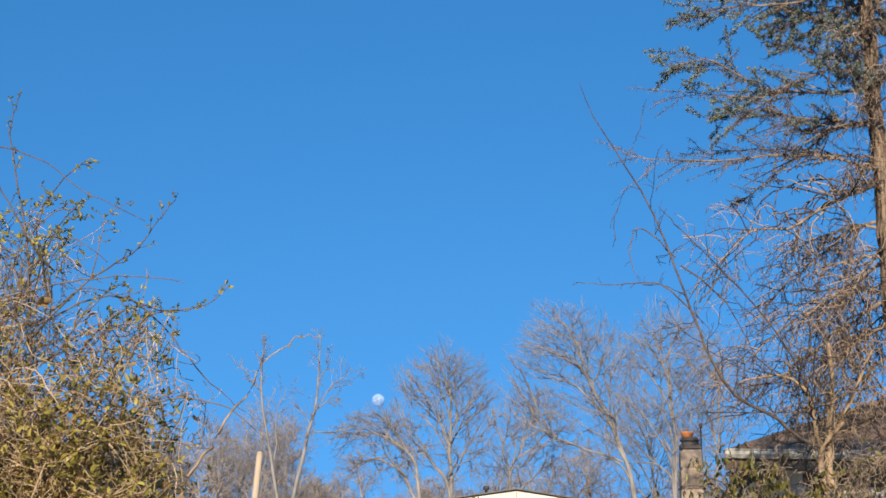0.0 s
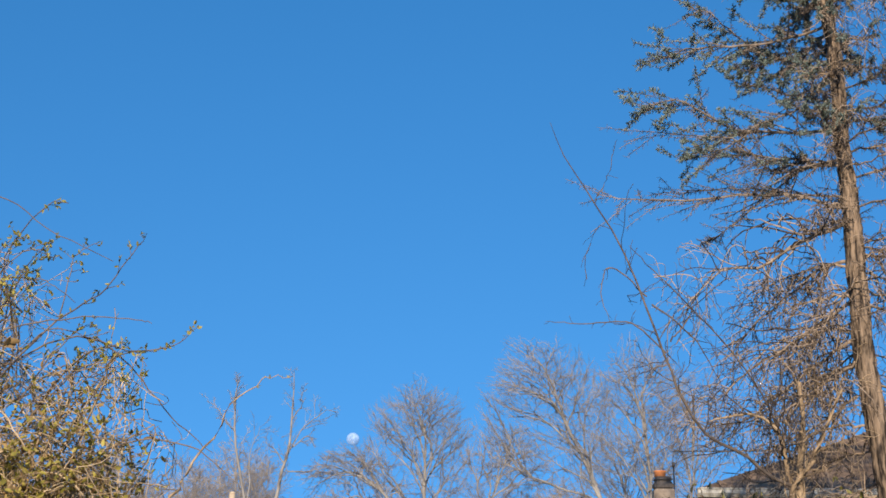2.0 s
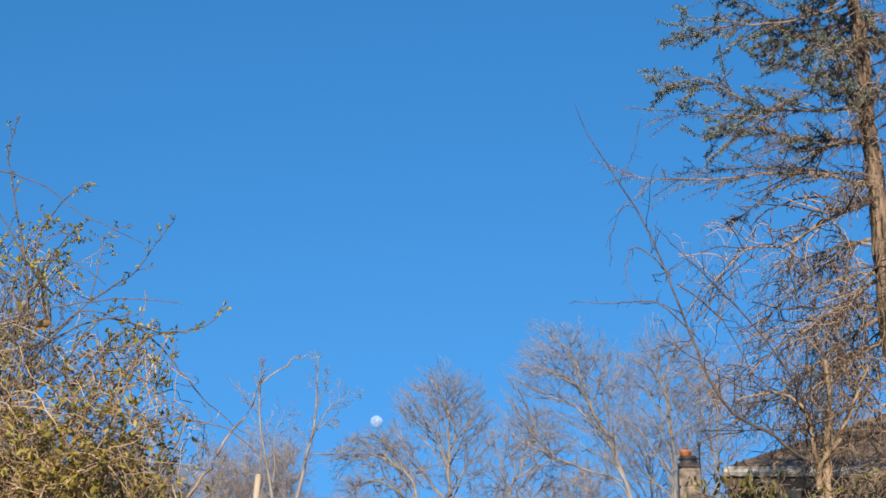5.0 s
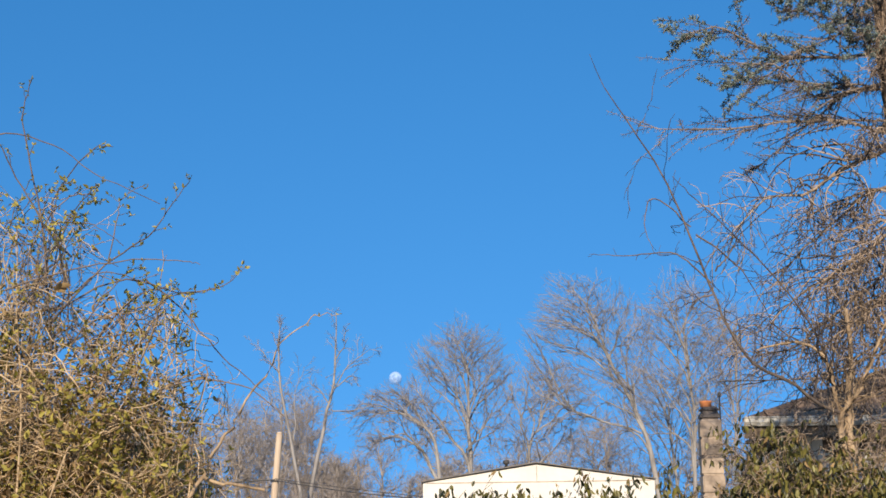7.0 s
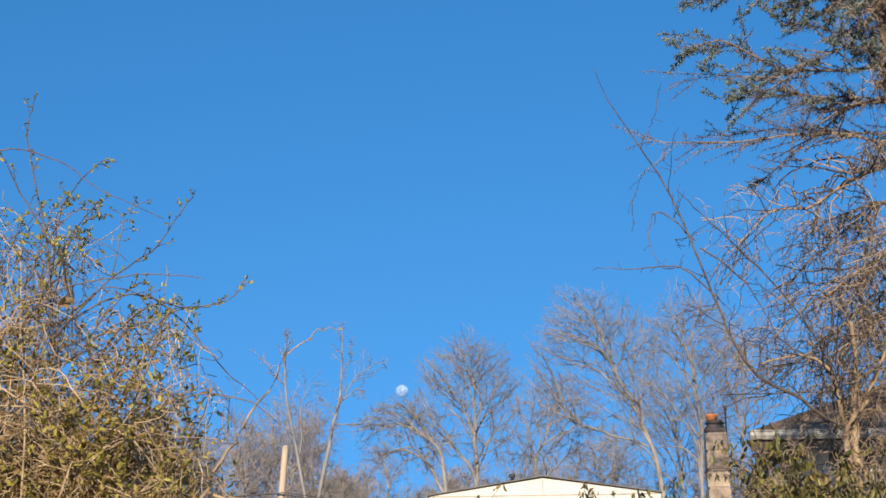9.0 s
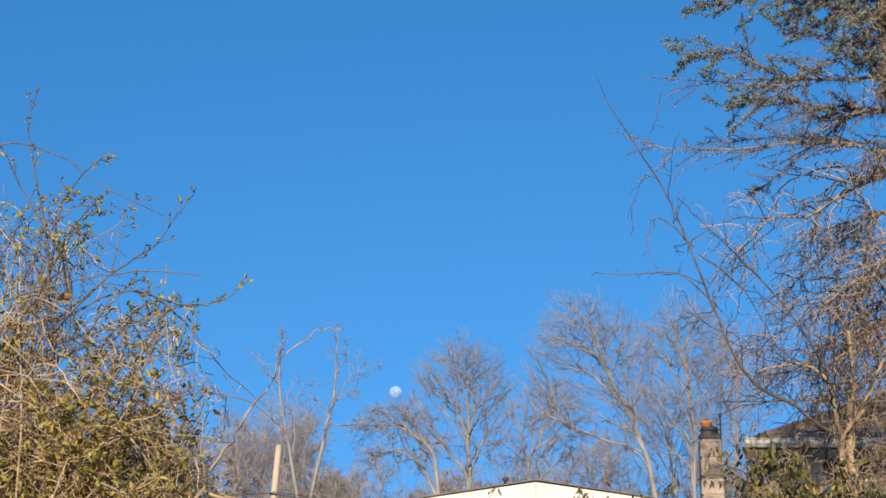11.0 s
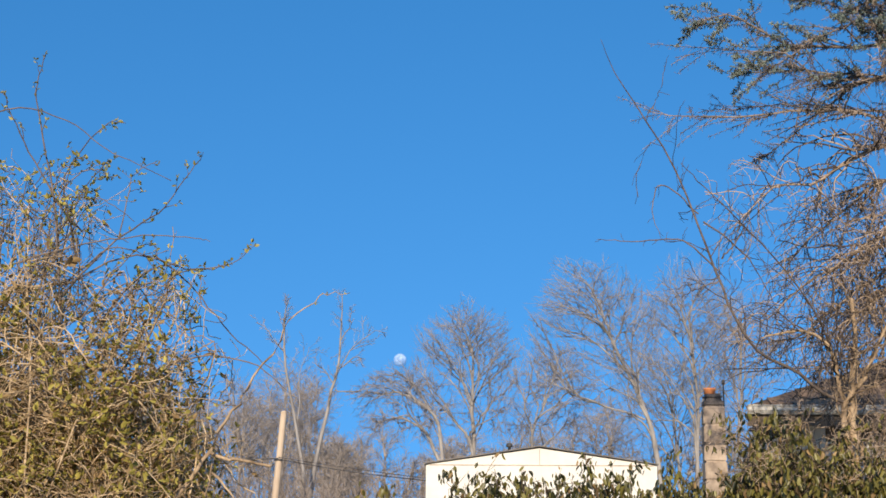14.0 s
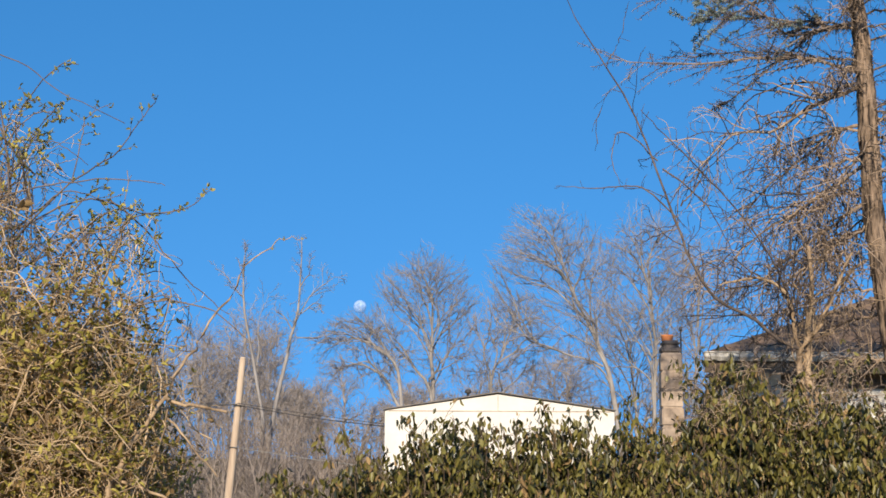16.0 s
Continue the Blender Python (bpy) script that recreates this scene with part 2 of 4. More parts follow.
def leaf_cloud(rng, at, way, size, width=1.0, level=0.5):
    """Leaves folded along the midrib: at N x 3, pointing along way, size N."""
    n = len(at)
    Y = unit(way)
    Z = unit(np.array([0, 0, 1.0]) * level + rng.normal(size=(n, 3)) * (1 - level))
    X = unit(np.cross(Y, Z))
    Z = np.cross(X, Y)
    w = width * rng.uniform(0.75, 1.2, n)
    c = LEAF[None] * np.stack([w, np.ones(n), rng.uniform(0.4, 2.2, n)], -1)[:, None]
    V = at[:, None] + size[:, None, None] * (c[..., 0:1] * X[:, None] + c[..., 1:2] * Y[:, None] + c[..., 2:3] * Z[:, None])
    V = V[:, :6]
    Q = np.array([(0, 5, 4, 3), (0, 3, 2, 1)])[None] + (np.arange(n) * 6)[:, None, None]
    return V.reshape(-1, 3), Q.reshape(-1, 4)


def local(points, origin):
    return np.array(points, float) - np.array(origin, float)


def one(points, k, r0, r1, rng=None, wobble=0.0, power=1.0):
    """One stem as a level of its own."""
    return curve(points, k, rng, wobble)[None], (r1 + (r0 - r1) * (1 - np.linspace(0, 1, k)) ** power)[None]


def joined(levels):
    """Levels with equal numbers of places made into one."""
    return np.concatenate([a for a, _ in levels]), np.concatenate([b for _, b in levels])


# ---- ground ----
def rise_of(x, y):
    return 4.5 * min(max((y - 42) / 55, 0), 1) ** 1.5 if y < 400 else 4.5


def build_ground():
    xs = np.concatenate([np.linspace(-2500, -60, 12), np.linspace(-50, 50, 41), np.linspace(60, 2500, 12)])
    ys = np.concatenate([np.linspace(-2500, -30, 10), np.linspace(-25, 130, 63), np.linspace(150, 4900, 14)])
    V = [(x, y, rise_of(x, y) + 0.12 * noise.noise((x * 0.13, y * 0.13, 3.0)) - 0.05) for y in ys for x in xs]
    nx = len(xs)
    Q = [(j * nx + i, j * nx + i + 1, (j + 1) * nx + i + 1, (j + 1) * nx + i) for j in range(len(ys) - 1) for i in range(nx - 1)]
    me = mesh_of("ground", V, Q)
    me.materials.append(M_GROUND)
    tagged(new("ground", me), "dry winter grass ground rising to a wooded slope", "ground", kind="structure")


build_ground()


# ---- white gabled building ----
def build_outbuilding():
    x0, x1, xm, y0, y1 = -0.63, 3.37, 1.34, 25.0, 33.0
    zc, zp = 3.20, 3.50
    b = thing("outbuilding", (0, 0, 0), "low cream gabled outbuilding with flat siding panels and dark roof edge", "building")
    part("wall", prism([(x0 + 0.02, -0.1), (x1 - 0.02, -0.1), (x1 - 0.02, zc - 0.02), (xm, zp - 0.03), (x0 + 0.02, zc - 0.02)], y0 + 0.014, y1), M_SIDING, b, "cream white wall")
    w = (x1 - x0) / 4
    for i in range(4):
        part("panel", box(x0 + i * w + 0.004, x0 + (i + 1) * w - 0.004, y0, y0 + 0.012, 0.1, zc - 0.035, 0.003), M_SIDING, b)
    for a, c in ((x0, xm), (xm, x1)):
        za, zb = (zc, zp) if a == x0 else (zp, zc)
        part("gable_panel", prism([(a + 0.005, zc - 0.022), (c - 0.005, zc - 0.022), (c - 0.005, max(zb - 0.03, zc - 0.02)), (a + 0.005, max(za - 0.03, zc - 0.02))], y0, y0 + 0.012), M_SIDING, b)
    for a in (x0, x1):
        part("corner_trim", box(a - 0.03, a + 0.03, y0 - 0.012, y0 + 0.03, 0.1, zc - 0.03, 0.004), M_SIDING, b)
    part("gable_trim", box(x0 + 0.03, x1 - 0.03, y0 - 0.006, y0 - 0.001, zc - 0.034, zc - 0.018), M_CHIMNEY, b, "thin tan joint strip")
    part("gable_seam", box(xm - 0.005, xm + 0.005, y0 - 0.005, y0 - 0.001, zc - 0.016, zp - 0.05), M_CHIMNEY, b, "thin tan joint strip")
    part("foundation", box(x0 - 0.02, x1 + 0.02, y0 - 0.02, y1, -0.3, 0.1), M_CHIMNEY, b)
    for a, c, za, zb in ((x0 - 0.06, xm, zc - 0.01, zp), (xm, x1 + 0.06, zp, zc - 0.01)):
        part("roof", prism([(a, za), (c, zb), (c, zb + 0.018), (a, za + 0.018)], y0 - 0.045, y1 + 0.10), M_ROOF_EDGE, b, "thin dark metal roof sheet")
    v = part("vent_pipe", lathe([(0.025, -0.1), (0.025, 0.05), (0.055, 0.055), (0.06, 0.09), (0.045, 0.12), (0.01, 0.125)], (xm - 0.52, y0 + 0.4, 3.465)), M_CABLE, b, "black mushroom vent pipe")


build_outbuilding()


# ---- house with a hipped roof ----
def build_house():
    x0, x1, y0, y1 = 3.40, 15.4, 17.0, 24.0
    ze, run = 3.39, 3.5
    zr = ze + run * 0.37
    h = thing("house", (0, 0, 0), "white house with dark shingled hip roof and weathered gutter", "house")
    part("wall", box(x0 + 1.1, x1 - 0.45, y0 + 0.45, y1 - 0.45, -0.2, ze - 0.10), M_WALL, h, "white painted wall")
    part("frieze", box(x0 + 1.05, x1 - 0.42, y0 + 0.41, y0 + 0.446, 3.0, ze - 0.102), M_SOFFIT, h, "dark brown frieze boards")
    part("soffit", box(x0 + 0.5, x1 - 0.03, y0 + 0.03, y0 + 2.4, ze - 0.10, ze - 0.06), M_SOFFIT, h, "dark brown boarded soffit")
    part("fascia", box(x0 + 0.02, x1 - 0.02, y0 + 0.012, y0 + 0.03, ze - 0.24, ze - 0.002), M_SOFFIT, h, "dark fascia board")
    bm = bmesh.new()
    c = [bm.verts.new(p) for p in ((x0, y0, ze), (x1, y0, ze), (x1, y1, ze), (x0 + 1.6, y1, ze), (x0 + run, (y0 + y1) / 2, zr), (x1 - run, (y0 + y1) / 2, zr))]
    for f in ((0, 1, 5, 4), (1, 2, 5), (2, 3, 4, 5), (3, 0, 4), (3, 2, 1, 0)):
        bm.faces.new([c[i] for i in f])
    part("roof", bm, M_SHINGLE_JOIN, h, "dark brown shingled hip roof")
    # gutter: an open trough of several lengths with brackets
    n = 6
    for i in range(n):
        a, b = x0 + (x1 - x0) * i / n, x0 + (x1 - x0) * (i + 1) / n - 0.01
        g = bmesh.new()
        prof = [(y0 + 0.008, ze - 0.10), (y0 - 0.05, ze - 0.10), (y0 - 0.085, ze - 0.055), (y0 - 0.085, ze - 0.012), (y0 - 0.10, ze - 0.005), (y0 - 0.10, ze + 0.008), (y0 - 0.078, ze + 0.008), (y0 - 0.076, ze - 0.05), (y0 - 0.045, ze - 0.09), (y0 + 0.008, ze - 0.09)]
        va, vb = [[g.verts.new((x, y, z)) for y, z in prof] for x in (a, b)]
        for j in range(len(prof)):
            jj = (j + 1) % len(prof)
            g.faces.new((va[j], va[jj], vb[jj], vb[j]))
        g.faces.new(va[::-1])
        g.faces.new(vb)
        part("gutter", g, M_GUTTER, h, "weathered white metal gutter")
    for x in np.arange(x0 + 0.4, x1, 0.8):
        part("gutter_bracket", box(x - 0.012, x + 0.012, y0 - 0.104, y0 + 0.01, ze - 0.015, ze + 0.012, 0.002), M_GUTTER, h)
    part("downpipe", box(x1 - 0.4, x1 - 0.32, y0 + 0.36, y0 + 0.44, 0.0, ze - 0.12, 0.015), M_GUTTER, h)
    return h, (x0, x1, y0, y1, ze, zr, run)


HOUSE, HOUSE_AT = build_house()


# ---- chimney beside the house ----
def build_chimney():
    x, y = 3.30, 18.7
    c = thing("chimney", (x, y, 0), "narrow tan masonry chimney with a dark cap and orange clay flue", "chimney")
    rng = np.random.default_rng(4)
    z = -0.05
    while z < 3.35:
        hgt = 0.24
        r = 0.150 + 0.006 * rng.random() - 0.004 * z
        o = part("block", box(-r, r, -r, r, z, z + hgt - 0.003, 0.016), M_CHIMNEY, c)
        o.rotation_euler[2] = 0.03 * rng.normal()
        z += hgt
    part("mortar_core", box(-0.125, 0.125, -0.125, 0.125, 0.0, z), M_CHIMNEY, c)
    part("band", box(-0.149, 0.149, -0.149, 0.149, 3.02, 3.09, 0.02), M_CHIMNEY_DARK, c, "dark band round the stack")
    part("cap", box(-0.130, 0.130, -0.130, 0.130, z, z + 0.10, 0.025), M_CHIMNEY_DARK, c, "dark top courses")
    part("cap_slab", box(-0.118, 0.118, -0.118, 0.118, z + 0.10, z + 0.17, 0.025), M_CHIMNEY_DARK, c)
    part("flue", lathe([(0.075, z + 0.17), (0.075, z + 0.23), (0.082, z + 0.235), (0.082, z + 0.25), (0.062, z + 0.25), (0.058, z + 0.20)], (-0.035, 0, 0), n=24), M_CLAY, c, "orange clay flue pot")
    part("rod", lathe([(0.009, z - 0.3), (0.009, z + 0.30), (0.022, z + 0.31), (0.022, z + 0.36), (0.009, z + 0.37)], (0.15, 0.0, 0.0), 10), M_CABLE, c, "black metal rod with an insulator")
    part("rod_bracket", box(0.10, 0.162, -0.02, 0.02, z - 0.2, z - 0.16, 0.004), M_CABLE, c)
    return c


build_chimney()


# ---- pole and cables ----
def build_pole():
    p = thing("utility_pole", (-4.85, 36, 0), "pale tan weathered wooden utility pole leaning slightly", "utility pole")
    lv = one([(-0.15, 0, -0.3), (0.0, 0, 1.8), (0.14, 0, 3.6), (0.25, 0, 5.18)], 14, 0.112, 0.080)
    V, Q = tubes([lv], 14)
    under("post", mesh_of("post", V, Q), M_POLE, p)
    part("pole_top", lathe([(0.085, 5.16), (0.07, 5.20), (0.03, 5.22)], (0.25, 0, 0)), M_POLE, p)
    for z, dx in ((3.95, 0.155), (2.9, 0.085)):
        part("clamp", lathe([(0.106, z), (0.110, z + 0.008), (0.110, z + 0.026), (0.106, z + 0.034)], (dx, 0, 0)), M_CABLE, p, "dark metal clamp band")
    return p


build_pole()


def build_cable(a, b, droop, r, mat, label):
    m = tuple((a[i] + b[i]) / 2 - (droop if i == 2 else 0) for i in range(3))
    V, Q = tubes([one([a, m, b], 24, r, r)], 6)
    me = mesh_of("cable", V, Q)
    me.materials.append(mat)
    tagged(new("overhead_cable", me), label, "cable", "overhead cables")


build_cable((-4.69, 35.9, 3.98), (-0.55, 33.0, 3.28), 0.05, 0.013, M_CABLE, "thick black overhead cable from the pole")
build_cable((-4.69, 35.9, 4.03), (-0.55, 33.0, 3.33), 0.02, 0.008, M_CABLE, "thin black overhead cable from the pole")
build_cable((-4.76, 35.9, 2.93), (-0.55, 32.5, 2.30), 0.03, 0.010, M_CABLE_PALE, "pale bare overhead cable from the pole")
build_cable((-4.69, 35.9, 4.0), (-16.0, 37.0, 4.1), 0.25, 0.018, M_CABLE, "thick black overhead cable from the pole")

build_cable((3.47, 18.7, 4.06), (12.5, 20.6, 4.85), 0.18, 0.008, M_CABLE, "thin black overhead cable over the roof")


# ---- white fence behind the shrubs ----
def build_fence():
    f = thing("board_fence", (-2.75, 22, 0), "low white painted board fence half hidden by shrubs", "fence")
    for i in range(5):
        part("post", box(-0.2 + i * 0.5 - 0.045, -0.2 + i * 0.5 + 0.045, -0.045, 0.045, -0.1, 1.50, 0.008), M_FENCE, f)
    for z in (0.5, 0.95, 1.37):
        part("rail", box(-0.4, 2.0, -0.075, -0.047, z, z + 0.11, 0.006), M_FENCE, f)


build_fence()


# ---- bare trees on the slope ----
def fan(rng, root, way, tips, r_tip, power=0.45, reach=(0.28, 0.46), wander=0.13, big=26):
    """Forks again and again from root until each twig reaches one of the tips: boughs as lines, twigs as a level."""
    boughs, P, R = [], [], []
    todo = [(root, way, np.arange(len(tips)), None)]
    while todo:
        p, d, S, line = todo.pop()
        n, T = len(S), tips[S]
        q = T[0]
        if n > 1:
            v = T.mean(0) - p
            q = p + np.linalg.norm(v) * rng.uniform(*reach) * unit(unit(v) * 0.75 + d * 0.45 + rng.normal(0, wander, 3))
        L = np.linalg.norm(q - p)
        mid = (p + q) / 2 + (d * L - (q - p)) * 0.2 + rng.normal(0, 0.03, 3) * L
        r0, r1 = r_tip * n ** power, r_tip * max(n * 0.62, 1) ** power
        if n >= big:
            if line is None:
                line = [[p], [r0]]
                boughs.append(line)
            line[0] += [mid, q]
            line[1] += [(r0 + r1) / 2, r1]
        else:
            P.append((p, mid, q))
            R.append((r0, (r0 + r1) / 2, r1))
        if n > 1:
            D = unit(T - q)
            D = D - D.mean(0)
            a = np.linalg.eigh(D.T @ D)[1][:, 2] + rng.normal(0, 0.3, 3)
            order = S[np.argsort(D @ a)]
            c = min(max(int(n * rng.uniform(0.28, 0.72)), 1), n - 1)
            one_, two = order[:c], order[c:]
            if len(one_) < len(two):
                one_, two = two, one_
            e = unit(q - mid)
            todo += [(q, e, one_, line), (q, e, two, None)]
    return boughs, (np.array(P), np.array(R))


def dome(rng, n, centre, half, low=-0.35):
    """n places in an uneven dome, more of them near its skin."""
    v = unit(rng.normal(size=(n * 4, 3)))
    v = v[v[:, 2] > low][:n]
    lump = np.array([noise.noise((x * 2.2 + centre[0], y * 2.2, z * 2.2)) for x, y, z in v.tolist()])
    deep = rng.uniform(0.05, 1.0, len(v)) ** 0.30
    # the lower half hangs deeper and draws in towards the trunk
    shape = np.where(v[:, 2:3] < 0, np.array([1.0, 1.0, 1.7]), 1.0)
    return centre + half * shape * v * (deep * (1 + 0.22 * lump))[:, None]


def forked(rng, stems, tips, r_tip, angle=0.62, big=26, power=0.48):
    """Gives each tip to the place on the stems from which it lies at the given angle, and fans out from there."""
    at = np.concatenate([P[4:] for P in stems])
    way = np.concatenate([unit(np.gradient(P, axis=0))[4:] for P in stems])
    v = tips[:, None] - at[None]
    cos = (unit(v) * way[None]).sum(-1)
    cost = np.abs(np.arccos(np.clip(cos, -1, 1)) - angle) + 0.05 * np.linalg.norm(v, axis=-1) + 0.08 * rng.random((1, len(at)))
    who = cost.argmin(1)
    boughs, P, R = [], [], []
    for j in np.unique(who):
        S = tips[who == j]
        b, (p, r) = fan(rng, at[j], unit(way[j] + unit(S.mean(0) - at[j]) * 0.9), S, r_tip, power, big=big)
        boughs += b
        if len(p):
            P.append(p)
            R.append(r)
    return boughs, (np.concatenate(P), np.concatenate(R))


def crown_tree(name, rng, base, trunk, limbs, r0, crown, tips, label, least=0.0062, group="", angle=0.5, low=-0.78):
    """A bare tree. trunk, limbs: lines of places; crown: centre and half sizes of the space its boughs fan out to."""
    t = thing(name, base, label, "tree", group)
    tr = one([local(p, base) for p in trunk], 16, r0 * 0.62, r0 * 0.10, rng, 0.03)
    mains = [one([local(p, base) for p in l], 12, r0 * 0.24, r0 * 0.07, rng, 0.05) for l in limbs]
    ends = dome(rng, tips, local(crown[0], base), np.array(crown[1]) * np.array([1.10, 1.0, 1.02]), low)
    boughs, tw = forked(rng, [tr[0][0]] + [m[0][0] for m in mains], ends, least, angle)
    fine = sprout(rng, tw, 2, 0.3, 1.0, 0.36, 0.36, 0.12, 0.15, 3, 0.8, 0.6, least * 0.42, metres=True, shrink=0.3)
    V, Q = tubes([tr], 9)
    under("trunk", mesh_of("trunk", V, Q), M_BARK_FAR, t)
    for P, R in [(m[0][0], m[1][0]) for m in mains] + boughs:
        V, Q = tubes([(np.array(P)[None], np.array(R)[None])], 6)
        under("bough", mesh_of("bough", V, Q), M_BARK_FAR, t)
    V, Q = tubes([tw, fine], 3)
    under("crown", mesh_of("crown", V, Q), M_TWIG_FAR, t, kind="stuff")
    return t


rng = np.random.default_rng(11)
TREES = "bare trees on the slope"
crown_tree("bare_tree", rng, (0.4, 70, 1.4), [(0.4, 70, 1.2), (0.5, 70, 6.9), (0.5, 70, 9.1), (0.5, 70, 11.1)], [], 0.26,
           ((0.1, 70, 11.0), (2.75, 2.4, 3.25)), 1350, "bare tree with a rounded fan of upright grey boughs", group=TREES)
crown_tree("bare_tree", rng, (9.5, 66, 1.2), [(9.6, 66, 1.0), (9.0, 66, 6.6), (8.3, 66, 8.7), (7.3, 66, 11.0), (6.6, 66, 13.0)], [[(8.5, 66, 7.9), (6.0, 66, 8.7), (3.7, 66, 9.8)]], 0.25,
           ((6.1, 66, 11.9), (3.15, 2.5, 3.75)), 1500, "tall bare tree with a leaning trunk and wide crown", group=TREES)
crown_tree("bare_tree", rng, (11.5, 72, 1.6), [(11.6, 72, 1.4), (11.9, 72, 7.1), (12.0, 72, 9.9), (11.8, 72, 12.6)], [], 0.22,
           ((11.6, 72, 12.9), (2.9, 2.4, 4.0)), 1250, "bare tree with dense upright grey twigs", group=TREES)
crown_tree("bare_tree", rng, (-1.5, 62, 0.9), [(-1.0, 62, 0.8), (-0.9, 62, 6.3), (-1.5, 62, 8.0), (-2.3, 62, 9.3)], [], 0.19,
           ((-2.9, 62, 8.3), (2.0, 1.8, 1.7)), 620, "small bare tree leaning over with a low rounded crown", group=TREES)
crown_tree("bare_tree", rng, (4.6, 78, 2.0), [(4.6, 78, 1.8), (3.8, 78, 7.5), (4.6, 78, 10.0), (5.1, 78, 11.7)], [], 0.2,
           ((4.9, 78, 10.8), (2.6, 2.0, 2.7)), 850, "bare tree with fine grey brown twigs", group=TREES)
crown_tree("bare_tree", rng, (14.5, 75, 1.8), [(14.5, 75, 1.6), (14.5, 75, 7.3), (14.8, 75, 10.9)], [], 0.2,
           ((14.9, 75, 12.7), (2.6, 2.1, 3.4)), 750, "bare tree with fine grey brown twigs", group=TREES)

crown_tree("bare_tree", rng, (13.0, 82, 2.2), [(12.6, 82, 2.0), (12.4, 82, 7.9), (12.2, 82, 10.4)], [], 0.2,
           ((11.9, 82, 11.1), (2.8, 2.2, 2.9)), 750, "bare tree with fine grey brown twigs", group=TREES)


def sparse_tree(rng, base, trunk, limbs, r0, label, n=(9, 6, 4)):
    t = thing("bare_tree", base, label, "tree", TREES)
    tr = one([local(p, base) for p in trunk], 14, r0 * 0.72, r0 * 0.09, rng, 0.03)
    main = joined([one([local(p, base) for p in l], 8, r0 * 0.19, r0 * 0.06, rng, 0.07) for l in limbs])
    a = sprout(rng, main, n[0], 0.2, 1.0, 0.42, 0.7, 0.12, 0.3, 5, 0.6, 0.4, 0.0075)
    b = sprout(rng, a, n[1], 0.2, 1.0, 0.5, 0.7, 0.1, 0.28, 4, 0.7, 0.4, 0.006)
    top = sprout(rng, tr, 26, 0.45, 1.0, 1.0, 0.9, 0.15, 0.25, 5, 0.25, 0.4, 0.007, metres=True)
    c = sprout(rng, top, 8, 0.2, 1.0, 0.5, 0.7, 0.1, 0.28, 4, 0.7, 0.4, 0.0055)
    V, Q = tubes([tr], 9)
    under("trunk", mesh_of("trunk", V, Q), M_BARK_FAR, t)
    for i in range(len(main[0])):
        V, Q = tubes([(main[0][i:i + 1], main[1][i:i + 1])], 6)
        under("bough", mesh_of("bough", V, Q), M_BARK_FAR, t)
    V, Q = tubes([a, b, top, c], 3)
    under("crown", mesh_of("crown", V, Q), M_TWIG_FAR, t, kind="stuff")


sparse_tree(rng, (-7.0, 58, 0.7), [(-7.4, 58, 0.5), (-6.5, 58, 2.9), (-6.0, 58, 5.7), (-5.5, 58, 8.0), (-5.2, 58, 9.2), (-5.1, 58, 10.8), (-5.1, 58, 12.4)],
            [[(-5.3, 58, 8.8), (-4.7, 58, 9.9), (-4.0, 58, 10.5), (-3.2, 58, 10.7)], [(-5.4, 58, 8.6), (-5.8, 58, 9.2), (-6.2, 58, 9.5)], [(-5.3, 58, 8.3), (-4.4, 58, 8.3), (-3.3, 58, 8.5)], [(-5.1, 58, 10.4), (-4.7, 58, 11.1), (-4.7, 58, 11.7)], [(-5.2, 58, 9.2), (-4.6, 58, 9.5), (-4.2, 58, 9.3)]],
            0.165, "slender sunlit bare tree with crooked sparse limbs")
sparse_tree(rng, (-9.0, 56, 0.6), [(-9.0, 56, 0.4), (-6.4, 56, 2.8), (-6.6, 56, 6.4), (-7.1, 56, 8.7), (-7.2, 56, 10.8), (-7.1, 56, 11.7)],
            [[(-7.2, 56, 9.6), (-7.7, 56, 10.3), (-8.4, 56, 10.8)], [(-7.2, 56, 10.5), (-7.5, 56, 11.2)], [(-6.6, 56, 6.9), (-6.4, 56, 8.7), (-6.2, 56, 9.8)]],
            0.135, "slender bare tree with crooked sparse limbs")


